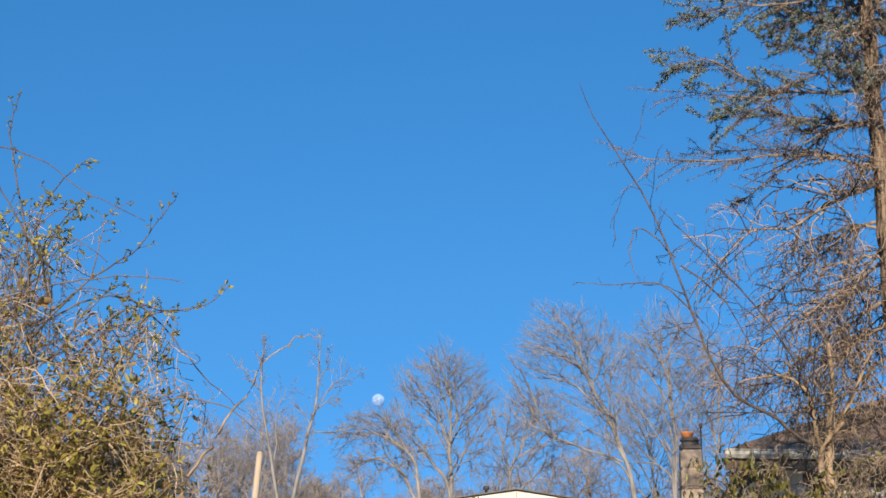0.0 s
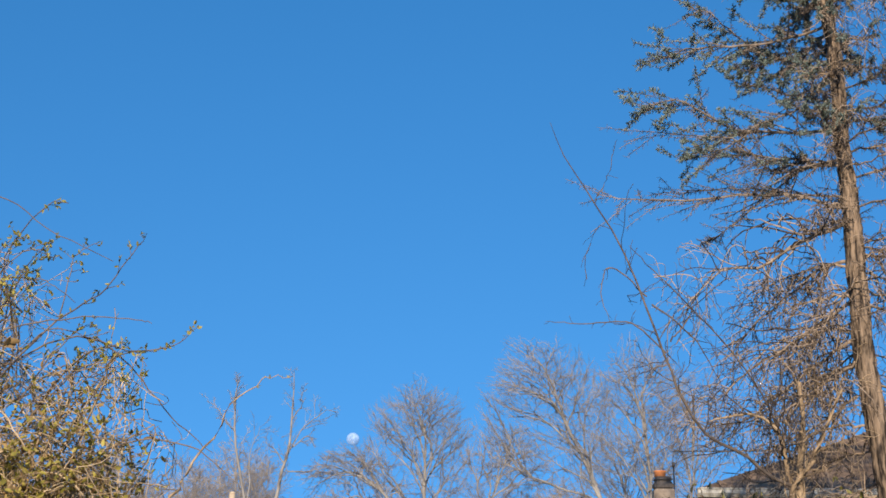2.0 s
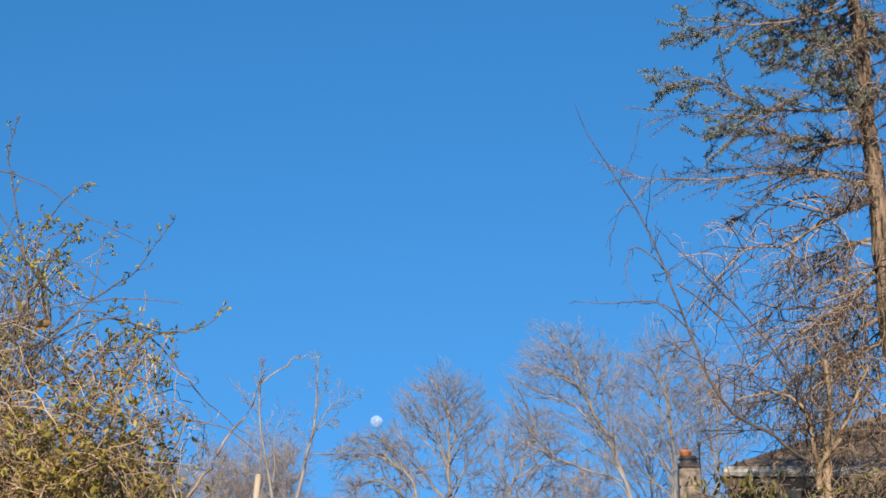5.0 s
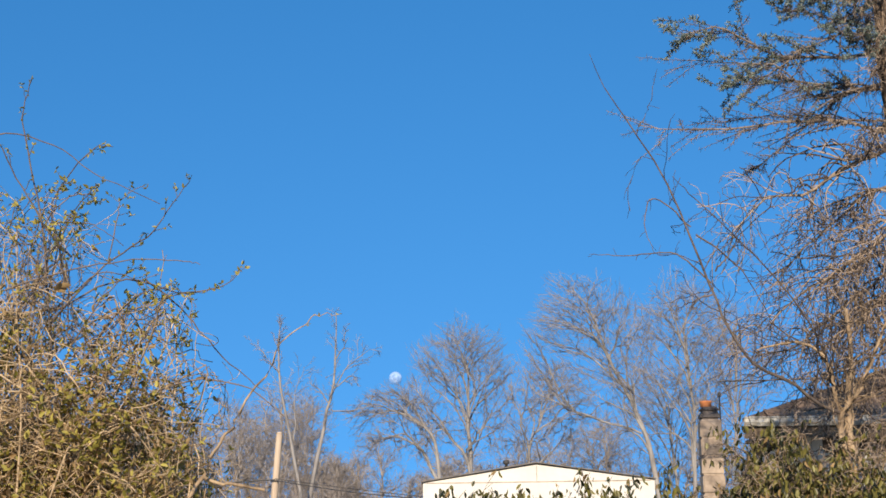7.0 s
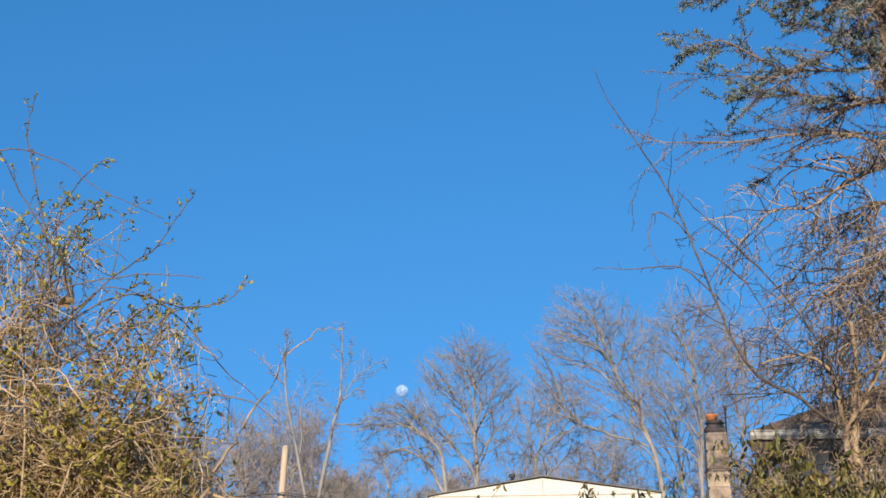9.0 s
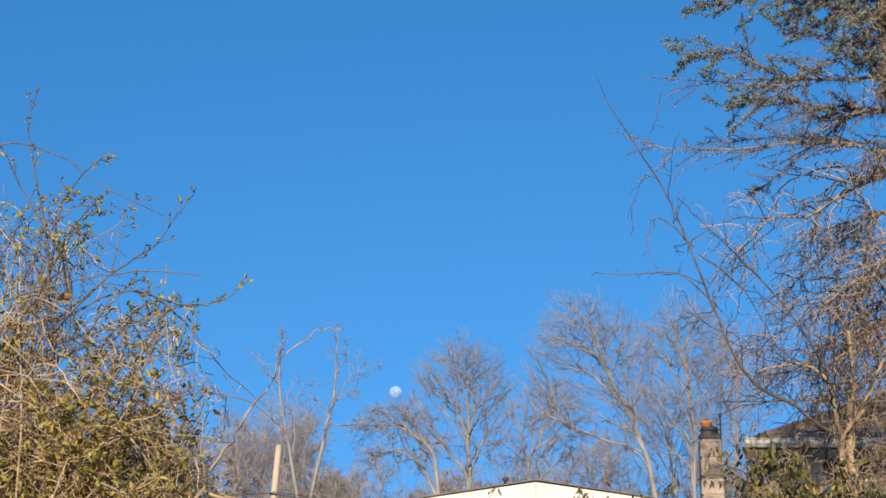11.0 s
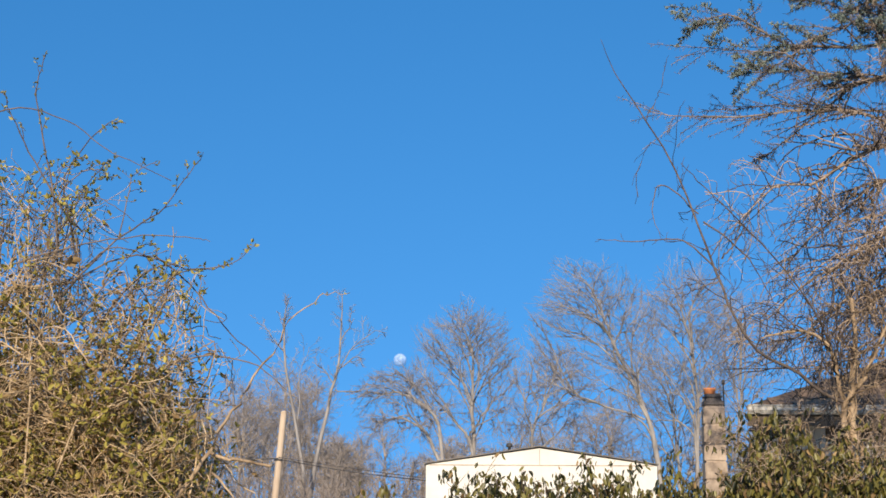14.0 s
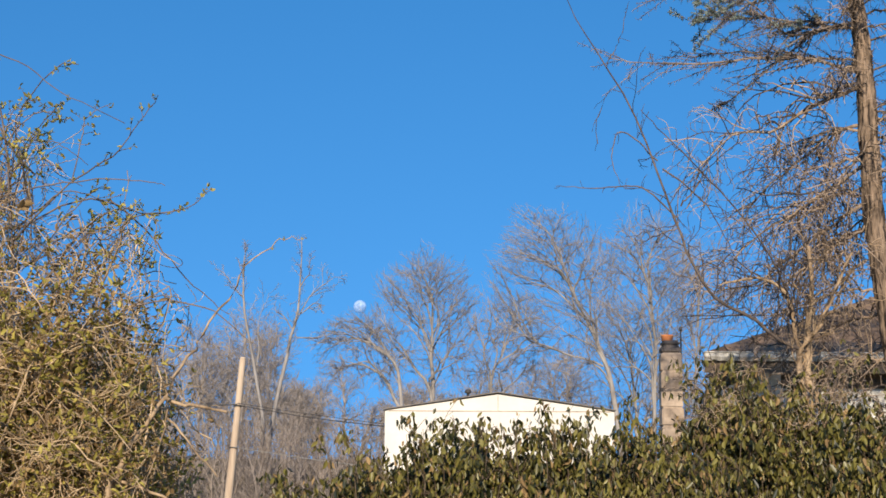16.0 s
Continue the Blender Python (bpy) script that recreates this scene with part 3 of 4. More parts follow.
def build_woods():
    """The bare wood behind: too many trees to tell apart."""
    rng = np.random.default_rng(23)
    V, Q, base = [], [], 0
    spots = [(rng.uniform(-25, -9.8), rng.uniform(84, 104), rng.uniform(12.2, 14.6), 2.1) for _ in range(34)]
    spots += [(rng.uniform(-9.8, 2), rng.uniform(84, 100), rng.uniform(7.6, 10.2), 1.6) for _ in range(20)]
    spots += [(rng.uniform(2, 22), rng.uniform(84, 100), rng.uniform(8.5, 12.5), 1.9) for _ in range(22)]
    spots += [(x, rng.uniform(84, 104), rng.uniform(12.0, 16.0), 2.4) for x in (-44, -39, -34, -30, -27, 24, 28, 33, 38, 43)]
    for x, y, top, half in spots:
        z0 = rise_of(x, y) - 0.2
        h = top - z0
        lean = rng.normal() * 0.5
        tr = one([(x, y, z0), (x + lean * 0.4, y, z0 + h * 0.4), (x + lean, y, z0 + h * 0.72)], 10, 0.075, 0.025, rng, 0.05)
        ends = dome(rng, 150, np.array([x + lean, y, z0 + h * 0.62]), np.array([half * rng.uniform(0.8, 1.2), half, h * 0.36]), -0.85)
        b, tw = forked(rng, [tr[0][0]], ends, 0.0085, 0.5, big=9999)
        fine = sprout(rng, tw, 3, 0.2, 1.0, 0.5, 0.6, 0.1, 0.15, 2, 0.8, 0.6, 0.0075, metres=True, shrink=0.3)
        v, q = tubes([tr, tw, fine], 3)
        V.append(v)
        Q.append(q + base)
        base += len(v)
    me = mesh_of("bare_woods", np.concatenate(V), np.concatenate(Q))
    me.materials.append(M_WOODS)
    tagged(new("bare_woods", me), "bare grey brown woodland on the slope behind", "woods", kind="stuff")


build_woods()


def build_brush():
    """Low thicket in front of the wood."""
    rng = np.random.default_rng(29)
    roots = []
    for _ in range(520):
        x, y = rng.uniform(-15, 3.5), rng.uniform(45, 58)
        h = rng.uniform(2.4, 4.6) * (1.0 if x < -6 else 0.86)
        z0 = rise_of(x, y)
        roots.append(one([(x, y, z0 - 0.1), (x + rng.normal() * 0.3, y + rng.normal() * 0.3, z0 + h * 0.5), (x + rng.normal() * 0.7, y + rng.normal() * 0.5, z0 + h)], 6, 0.03, 0.010, rng, 0.05))
    m = joined(roots)
    a = sprout(rng, m, 10, 0.12, 1.0, 0.34, 0.6, 0.25, 0.18, 4, 0.6, 0.4, 0.009)
    b = sprout(rng, a, 6, 0.15, 1.0, 0.55, 0.6, 0.2, 0.2, 3, 0.7, 0.5, 0.0065)
    V, Q = tubes([m, a, b], 3)
    me = mesh_of("thicket", V, Q)
    me.materials.append(M_BRUSH)
    tagged(new("thicket", me), "bare brown thicket at the foot of the slope", "thicket", kind="stuff")


build_brush()


# ---- conifer ----
def build_conifer():
    rng = np.random.default_rng(7)
    base = (4.75, 13.0, 0.0)
    t = thing("conifer", base, "tall sparse conifer with flaky brown bark and drooping half bare branches", "conifer")
    trunk = [(4.85, 13, -0.1), (4.55, 13, 2.0), (4.32, 13, 3.83), (4.26, 13, 4.70), (4.23, 13, 5.60), (4.21, 13, 6.28), (4.17, 13, 7.77), (3.72, 13, 9.6), (3.62, 13, 11.2)]
    tr = one([local(p, base) for p in trunk], 260, 0.112, 0.034, rng, 0.0022, 0.75)
    V, Q = tubes([tr], 44)
    # long flaky plates of bark with furrows between them
    axis = np.repeat(tr[0][0], 44, 0)
    out = unit((V - axis) * np.array([1, 1, 0]))
    turn = np.arctan2(out[:, 1], out[:, 0])
    ridge = np.array([noise.noise((math.cos(u) * 4.5, math.sin(u) * 4.5, z * 3.0)) + 0.7 * noise.noise((math.cos(u) * 9, math.sin(u) * 9, z * 8.0)) for u, z in zip(turn.tolist(), V[:, 2].tolist())])
    V = V + out * (0.036 * np.clip(ridge, -0.55, 0.30) * np.clip(1.35 - V[:, 2] / 14, 0.5, 1.2))[:, None]
    under("trunk", mesh_of("trunk", V, Q), M_CONIFER_BARK, t, "flaky brown trunk")

    def branch(points, r, green, hang, n=18):
        lv = one([local(p, base) for p in points], 16, r * (0.68 if hang < 0.5 else 0.8), 0.0042, rng, 0.014)
        if hang < 0.5:
            a = sprout(rng, lv, int(n * 1.5), 0.12, 1.0, 0.34, 0.78, 0.0, 0.07, 6, 0.5, 0.4, 0.0028, shrink=0.55, sag=0.015)
            # side twigs lie in a flat spray
            rise = np.linspace(0, 0.10, 6)[None] * rng.normal(0, 1, (len(a[0]), 1))
            a[0][:, :, 2] = a[0][:, :1, 2] + 0.4 * (a[0][:, :, 2] - a[0][:, :1, 2]) + rise
            tiny = sprout(rng, a, 24, 0.03, 1.0, 0.048, 1.0, -0.30, 0.25, 3, 0.8, 0.6, 0.0019, metres=True, shrink=0.2, sag=0.15)
            lvl = [lv, a, tiny, sprout(rng, lv, 130, 0.06, 1.0, 0.07, 1.0, -0.40, 0.25, 3, 0.25, 0.6, 0.0022, metres=True, shrink=0.1, sag=0.2)]
        else:
            a = sprout(rng, lv, int(n * 1.2), 0.12, 1.0, 0.42, 0.9, 0.0, 0.22, 9, 0.6, 0.4, 0.0048, shrink=0.5, sag=0.11)
            weep = sprout(rng, a, 4, 0.1, 1.0, 0.24 + 0.20 * hang, 0.9, -0.10, 0.29, 9, 0.8, 0.5, 0.0028, metres=True, shrink=0.3, sag=0.13)
            lvl = [lv, a, weep, sprout(rng, weep, 2, 0.1, 1.0, 0.10, 0.9, -0.15, 0.4, 4, 0.8, 0.6, 0.0022, metres=True),
                   sprout(rng, lv, 24, 0.1, 1.0, 0.10 + 0.22 * hang, 0.9, -0.3, 0.34, 7, 0.3, 0.5, 0.0025, metres=True, shrink=0.3, sag=0.18)]
        V, Q = tubes(lvl, 3)
        ob = under("branch", mesh_of("branch", V, Q), M_CONIFER_TWIG if hang < 0.5 else M_DEAD_TWIG, t)
        if green:
            P, R = a
            keep = rng.random(len(P)) < green
            P, R = P[keep], R[keep]
            if len(P):
                s = sprout(rng, (P, R), 15, 0.38, 1.0, 0.050, 0.85, 0.0, 0.25, 3, 1.0, 0.6, 0.0034, metres=True, shrink=0.2)
                s2 = sprout(rng, s, 5, 0.1, 1.0, 0.026, 0.9, 0.0, 0.2, 2, 1.0, 0.5, 0.0036, metres=True, shrink=0.1)
                V, Q = tubes([s, s2], 3)
                under("needle_foliage", mesh_of("needle_foliage", V, Q), M_NEEDLE, ob, "dull blue green needle shoots", kind="stuff")
        return ob

    # boughs towards the open side
    branch([(4.16, 13, 7.64), (3.31, 12.7, 7.28), (2.68, 12.5, 7.13), (2.23, 12.3, 6.92)], 0.026, 0.9, 0.1)
    branch([(4.17, 13, 7.21), (3.57, 13.3, 7.40), (3.17, 13.5, 7.86), (2.87, 13.6, 8.10)], 0.022, 0.9, 0.1)
    branch([(4.18, 13, 6.48), (3.45, 12.6, 6.34), (2.94, 12.3, 6.27), (2.45, 12, 6.40), (2.05, 11.9, 6.30)], 0.030, 0.9, 0.15, 22)
    branch([(4.16, 13, 6.13), (3.73, 13.3, 6.29), (3.18, 13.6, 6.45), (2.75, 13.8, 6.45)], 0.026, 0.7, 0.15)
    branch([(4.15, 13, 6.19), (3.40, 12.5, 5.89), (2.91, 12.2, 6.06), (2.04, 12, 6.09)], 0.022, 0.25, 0.15)
    branch([(4.14, 13, 5.69), (3.62, 12.8, 5.74), (3.09, 12.6, 5.70), (2.40, 12.4, 5.58), (1.65, 12.2, 5.55)], 0.032, 0.0, 0.3, 22)
    branch([(4.18, 13, 6.19), (3.83, 13.5, 6.08), (3.32, 13.9, 5.75), (3.06, 14.1, 5.68)], 0.024, 0.0, 0.2)
    branch([(4.17, 13, 7.15), (3.68, 12.6, 6.56), (3.21, 12.3, 6.27), (2.67, 12.1, 5.86)], 0.020, 0.5, 0.1)
    branch([(4.17, 13, 7.89), (3.86, 13.4, 7.82), (3.34, 13.6, 7.33)], 0.020, 0.9, 0.1)
    branch([(4.16, 13, 7.83), (3.75, 12.7, 7.93), (3.11, 12.4, 7.95), (2.46, 12.2, 7.79)], 0.024, 1.0, 0.1)
    branch([(4.18, 13, 8.40), (3.84, 13.3, 8.75), (3.35, 13.5, 8.85), (2.87, 13.6, 8.76)], 0.022, 1.0, 0.1)
    # lower drooping boughs, bare and tangled
    branch([(4.25, 13, 5.56), (3.70, 12.7, 5.30), (3.21, 12.5, 5.00), (2.74, 12.3, 4.86), (2.37, 12.2, 4.47)], 0.032, 0.0, 0.9, 22)
    branch([(4.21, 13, 5.16), (3.88, 13.4, 5.10), (3.46, 13.6, 4.75), (3.18, 13.7, 4.42)], 0.028, 0.0, 1.0, 20)
    branch([(4.18, 13, 4.77), (3.58, 12.7, 4.32), (3.05, 12.5, 4.02), (2.53, 12.3, 3.62)], 0.028, 0.0, 1.0, 22)
    branch([(4.17, 13, 4.39), (3.78, 13.3, 4.12), (3.24, 13.4, 3.70), (2.76, 13.5, 3.60)], 0.028, 0.0, 1.0, 22)
    branch([(4.16, 13, 4.17), (3.65, 12.5, 3.86), (3.17, 12.3, 3.47)], 0.024, 0.0, 1.0, 20)
    branch([(4.25, 13, 5.05), (3.86, 12.5, 4.65), (3.53, 12.2, 4.11)], 0.020, 0.0, 1.0, 16)
    branch([(4.16, 13, 3.85), (3.83, 13.2, 3.61), (3.33, 13.4, 3.37)], 0.022, 0.0, 1.0, 18)
    # boughs on the far sides
    for i in range(68):
        z = 2.2 + 7.3 * (i + rng.random()) / 68
        s = tr[0][0][int(np.argmin(np.abs(tr[0][0][:, 2] - z)))] + np.array(base)
        az = rng.uniform(-1.0 if z > 5.3 else -0.3, 2.0) if i % 3 else rng.uniform(2.0, 4.0 if z > 5.3 else 3.0)
        L = 2.3 * (1.15 - z / 14) * rng.uniform(0.6, 1.05) * (1.0 if i % 3 or z > 5.6 else 0.6)
        if z < 4.2 and i % 2:
            continue
        v = np.array([math.cos(az), math.sin(az), 0])
        droop = -0.22 if z < 5.5 else 0.05
        pts = [s, s + v * L * 0.5 + np.array([0, 0, 0.06 + droop * L * 0.4]), s + v * L + np.array([0, 0, droop * L])]
        branch([tuple(p) for p in pts], 0.020, 0.7 if z > 6.4 else 0.0, 0.9 if z < 5.3 else 0.1, 14)

    for i in range(14):
        z = 4.6 + 4.4 * (i + rng.random()) / 14
        s = tr[0][0][int(np.argmin(np.abs(tr[0][0][:, 2] - z)))] + np.array(base)
        az = rng.uniform(-2.3, -0.8)
        L = rng.uniform(0.5, 1.1)
        v = np.array([math.cos(az), math.sin(az), 0])
        branch([tuple(s), tuple(s + v * L * 0.5), tuple(s + v * L + np.array([0, 0, -0.2 * L]))], 0.014, 0.5 if z > 6.3 else 0.0, 0.5, 10)


build_conifer()


# ---- small bare tree with long arching shoots ----
def build_arching_tree():
    rng = np.random.default_rng(17)
    base = (3.45, 12.3, 0.0)
    t = thing("arching_tree", base, "small bare tan tree with several stems and long arching shoots", "tree")
    stems = [
        ([(3.75, 12.3, -0.1), (3.72, 12.3, 1.3), (3.50, 12.3, 2.39), (3.39, 12.3, 2.64), (3.41, 12.3, 3.14), (3.45, 12.3, 3.49), (3.43, 12.3, 3.85)], 0.046, 0.016),
        ([(3.70, 12.3, 0.9), (3.34, 12.3, 2.39), (3.29, 12.3, 2.84), (3.45, 12.2, 3.12), (3.61, 12.1, 3.46), (3.72, 12, 3.74)], 0.034, 0.010),
        ([(3.37, 12.3, 2.91), (3.07, 12.2, 3.02), (2.81, 12.1, 3.19), (2.50, 12, 3.32), (2.29, 11.9, 3.63), (2.18, 11.9, 3.92), (2.00, 11.8, 4.35), (1.82, 11.8, 4.90), (1.55, 11.7, 5.33), (1.33, 11.7, 5.69), (1.19, 11.7, 6.05)], 0.0170, 0.0020),
        ([(3.29, 12.3, 2.84), (3.19, 12.2, 3.42), (2.98, 12.1, 3.81), (2.53, 12, 4.35), (2.08, 11.9, 4.78), (1.89, 11.9, 4.98)], 0.010, 0.0025),
        ([(3.29, 12.3, 2.94), (3.21, 12.2, 3.27), (3.04, 12.2, 3.53), (2.72, 12.1, 3.51), (2.57, 12.1, 3.46)], 0.021, 0.005),
        ([(3.22, 12.4, 2.90), (3.31, 12.5, 3.37), (3.57, 12.6, 3.90), (3.79, 12.7, 4.72), (3.86, 12.7, 5.10)], 0.012, 0.004),
        ([(2.18, 11.9, 4.02), (1.86, 11.8, 4.25), (1.45, 11.7, 4.21), (1.12, 11.7, 4.24)], 0.008, 0.002),
        ([(2.22, 11.9, 4.12), (2.39, 11.8, 4.30), (2.45, 11.8, 4.55)], 0.008, 0.002),
        ([(2.03, 11.9, 4.52), (1.72, 11.8, 4.75), (1.63, 11.8, 4.50), (1.69, 11.8, 4.27)], 0.007, 0.002),
        ([(2.07, 11.9, 4.45), (2.36, 11.9, 4.22), (2.55, 11.9, 3.97), (2.71, 11.9, 3.63)], 0.008, 0.002),
        ([(1.57, 11.7, 5.31), (1.68, 11.7, 5.54), (1.78, 11.7, 5.90)], 0.005, 0.002),
        ([(2.18, 11.9, 3.92), (1.94, 11.8, 3.80), (1.84, 11.8, 3.75)], 0.007, 0.002),
    ]
    lv = []
    for pts, r0, r1 in stems:
        l = one([local(p, base) for p in pts], 24, r0, r1, rng, 0.006, 0.8)
        lv.append(l)
        V, Q = tubes([l], 7)
        under("stem", mesh_of("stem", V, Q), M_VINE if r0 > 0.02 else M_SHOOT, t)
    a = sprout(rng, joined(lv[2:5]), 18, 0.05, 0.75, 0.75, 0.9, 0.1, 0.3, 7, 0.45, 0.35, 0.003, metres=True, shrink=0.4)
    b = sprout(rng, a, 4, 0.2, 1.0, 0.4, 0.8, 0.0, 0.3, 4, 0.7, 0.4, 0.002)
    c = sprout(rng, joined(lv[6:12]), 5, 0.2, 1.0, 0.13, 0.9, 0.1, 0.3, 4, 0.6, 0.5, 0.002, metres=True)
    low = joined(lv[:2])
    d = sprout(rng, low, 20, 0.3, 1.0, 0.85, 0.7, 0.1, 0.36, 10, 0.22, 0.35, 0.003, metres=True, shrink=0.3)
    e = sprout(rng, d, 5, 0.2, 1.0, 0.42, 0.8, 0.0, 0.36, 6, 0.7, 0.5, 0.0020)
    V, Q = tubes([a, b, c], 4)
    under("shoot_growth", mesh_of("shoot_growth", V, Q), M_SHOOT, t, kind="stuff")
    V, Q = tubes([d, e], 4)
    under("crown", mesh_of("crown", V, Q), M_VINE, t, kind="stuff")


build_arching_tree()


# ---- tangled shrub with small spring leaves ----
def build_tangle():
    rng = np.random.default_rng(5)
    base = (-2.2, 6.8, 0.0)
    t = thing("tangled_shrub", base, "large tangled shrub of tan canes with small spring leaves", "shrub")
    shoots = [
        ([(-1.93, 6.6, 2.58), (-1.99, 6.6, 3.18), (-2.10, 6.6, 3.61), (-2.14, 6.6, 3.84), (-2.10, 6.6, 4.03)], 0.0058, 0.0018, 1),
        ([(-2.46, 6.5, 3.49), (-2.26, 6.5, 3.70), (-1.98, 6.5, 3.66), (-1.73, 6.5, 3.50), (-1.42, 6.5, 3.35)], 0.0042, 0.0018, 0),
        ([(-1.95, 6.6, 2.79), (-1.72, 6.6, 3.07), (-1.53, 6.6, 3.18), (-1.41, 6.6, 3.35), (-1.29, 6.6, 3.52)], 0.0050, 0.0018, 1),
        ([(-2.14, 6.5, 2.94), (-1.83, 6.5, 3.04), (-1.56, 6.5, 3.07), (-1.32, 6.5, 3.06), (-1.22, 6.5, 3.05)], 0.0042, 0.0018, 0),
        ([(-1.98, 6.7, 2.87), (-1.63, 6.7, 3.02), (-1.33, 6.7, 2.95), (-1.14, 6.7, 2.98), (-1.03, 6.7, 3.08)], 0.0050, 0.0015, 1),
        ([(-1.52, 6.7, 3.02), (-1.35, 6.7, 2.89), (-1.18, 6.7, 2.70), (-1.01, 6.7, 2.54), (-0.93, 6.7, 2.47)], 0.0050, 0.0018, 0),
        ([(-1.75, 6.7, 2.32), (-1.49, 6.7, 2.47), (-1.25, 6.7, 2.54), (-1.04, 6.7, 2.51), (-0.90, 6.7, 2.40), (-0.81, 6.7, 2.33)], 0.0058, 0.0018, 0),
        ([(-1.88, 6.6, 2.96), (-1.93, 6.6, 3.18), (-1.99, 6.6, 3.38), (-1.82, 6.6, 3.66), (-1.68, 6.6, 3.67)], 0.0050, 0.0018, 1),
        ([(-2.01, 6.6, 3.26), (-1.82, 6.6, 3.29), (-1.71, 6.6, 3.25), (-1.61, 6.6, 3.17)], 0.0034, 0.0018, 0),
        ([(-1.68, 6.6, 3.08), (-1.65, 6.6, 3.26), (-1.62, 6.6, 3.38), (-1.52, 6.6, 3.47)], 0.0034, 0.0015, 1),
        ([(-2.03, 6.6, 3.23), (-1.91, 6.6, 3.41), (-1.80, 6.6, 3.42), (-1.74, 6.6, 3.38)], 0.0034, 0.0018, 1),
        ([(-1.86, 6.6, 3.12), (-2.02, 6.6, 3.35), (-2.21, 6.6, 3.66), (-2.30, 6.6, 3.84)], 0.0058, 0.0018, 1),
    ]
    # leafy sprays on the open side
    lo, hi = np.array((-1.56, 6.6, 2.60)), np.array((-1.30, 6.6, 3.03))
    for i in range(9):
        tip = lo + (hi - lo) * np.array([rng.random(), 0, rng.random()]) + np.array([0, rng.uniform(-0.15, 0.25), 0])
        root = np.array((-1.88, 6.7, 2.62)) + np.array([rng.normal() * 0.1, rng.uniform(-0.1, 0.2), rng.normal() * 0.15])
        mid = root * 0.45 + tip * 0.55 + np.array([0, 0, rng.uniform(0.0, 0.14)])
        shoots.append(([tuple(root), tuple(mid), tuple(tip), tuple(tip + np.array([0.09, 0, rng.uniform(-0.08, 0.04)]))], 0.0042, 0.0014, 1))
    # a stand of upright leafy shoots above the body
    for i in range(15):
        tip = np.array([rng.uniform(-2.35, -1.70), rng.uniform(6.45, 6.9), rng.uniform(3.18, 3.62)])
        tip[2] -= 0.5 * max(tip[0] + 1.95, 0)
        root = np.array([-2.0 + 0.35 * (tip[0] + 2.0) + rng.normal() * 0.15, 6.65, rng.uniform(2.75, 3.0)])
        mid = root * 0.5 + tip * 0.5 + np.array([rng.normal() * 0.05, 0, 0.05])
        over = tip + np.array([rng.uniform(-0.05, 0.13), 0, rng.uniform(-0.06, 0.06)])
        shoots.append(([tuple(root), tuple(mid), tuple(tip), tuple(over)], 0.0034, 0.0013, 1))
    lv = []
    for pts, r0, r1, leafy in shoots:
        l = one([local(p, base) for p in pts], 20, r0, r1, rng, 0.005)
        lv.append((l, leafy))
        V, Q = tubes([l], 6)
        under("cane", mesh_of("cane", V, Q), M_SHOOT, t)
    # thick leaning stem with its cut stub
    thick = one([local(p, base) for p in ((-1.48, 6.5, 0.0), (-1.38, 6.5, 1.50), (-1.29, 6.5, 1.86), (-1.17, 6.5, 2.05), (-1.08, 6.5, 2.23), (-1.00, 6.5, 2.40), (-0.86, 6.5, 2.63), (-0.69, 6.5, 2.77), (-0.56, 6.5, 2.80))], 40, 0.017, 0.0016, rng, 0.012, 1.4)
    V, Q = tubes([thick], 10)
    under("leaning_stem", mesh_of("leaning_stem", V, Q), M_VINE, t, "thick leaning tan stem")
    for pts, r0, r1 in (([(-1.17, 6.5, 2.05), (-1.04, 6.46, 2.02), (-0.89, 6.44, 1.99)], 0.0085, 0.0065),
                        ([(-1.43, 6.46, 1.70), (-1.22, 6.44, 1.63), (-1.06, 6.42, 1.55), (-0.83, 6.4, 1.51)], 0.008, 0.005),
                        ([(-1.16, 6.46, 1.96), (-1.05, 6.44, 1.86), (-0.92, 6.44, 1.70)], 0.006, 0.003),
                        ([(-1.43, 6.46, 1.68), (-1.40, 6.44, 1.59), (-1.38, 6.44, 1.47)], 0.009, 0.008),
                        ([(-1.16, 6.46, 2.00), (-1.18, 6.44, 1.87), (-1.25, 6.44, 1.64)], 0.004, 0.003)):
        l = one([local(p, base) for p in pts], 12, r0, r1, rng, 0.004)
        V, Q = tubes([l], 8)
        under("side_stem", mesh_of("side_stem", V, Q), M_VINE, t)
    # canes that fill the body: thick and leafy below, open above
    body = []
    for i in range(360):
        foot = np.array([rng.uniform(-0.9, 0.85), rng.uniform(-0.25, 0.9), -0.05])
        tx = 1.0 - 1.7 * rng.random() ** 0.8
        top = 3.12 - 0.22 * max(tx, 0)
        tz = rng.uniform(1.5, 2.42 - 0.30 * max(tx, 0)) if i % 10 < 7 else rng.uniform(2.2, top)
        tip = np.array([tx, rng.uniform(-0.3, 1.1), tz])
        mid = (foot + tip) / 2 + np.array([rng.normal() * 0.22, rng.normal() * 0.2, 0.3])
        over = tip + np.array([rng.normal() * 0.32, rng.normal() * 0.3, rng.uniform(-0.34, 0.0)])
        body.append(one([foot, mid, tip, over], 16, rng.uniform(0.0042, 0.0095), 0.0024, rng, 0.022))
    # taller canes at the shrub's heart
    for i in range(16):
        foot = np.array([rng.uniform(-0.7, 0.2), rng.uniform(-0.2, 0.7), 0.6])
        tx = rng.uniform(-0.55, 0.30)
        tip = np.array([tx, rng.uniform(-0.3, 0.6), rng.uniform(2.9, 3.45 - 0.6 * max(tx, 0))])
        over = tip + np.array([rng.uniform(-0.1, 0.3), rng.normal() * 0.15, rng.uniform(-0.2, 0.1)])
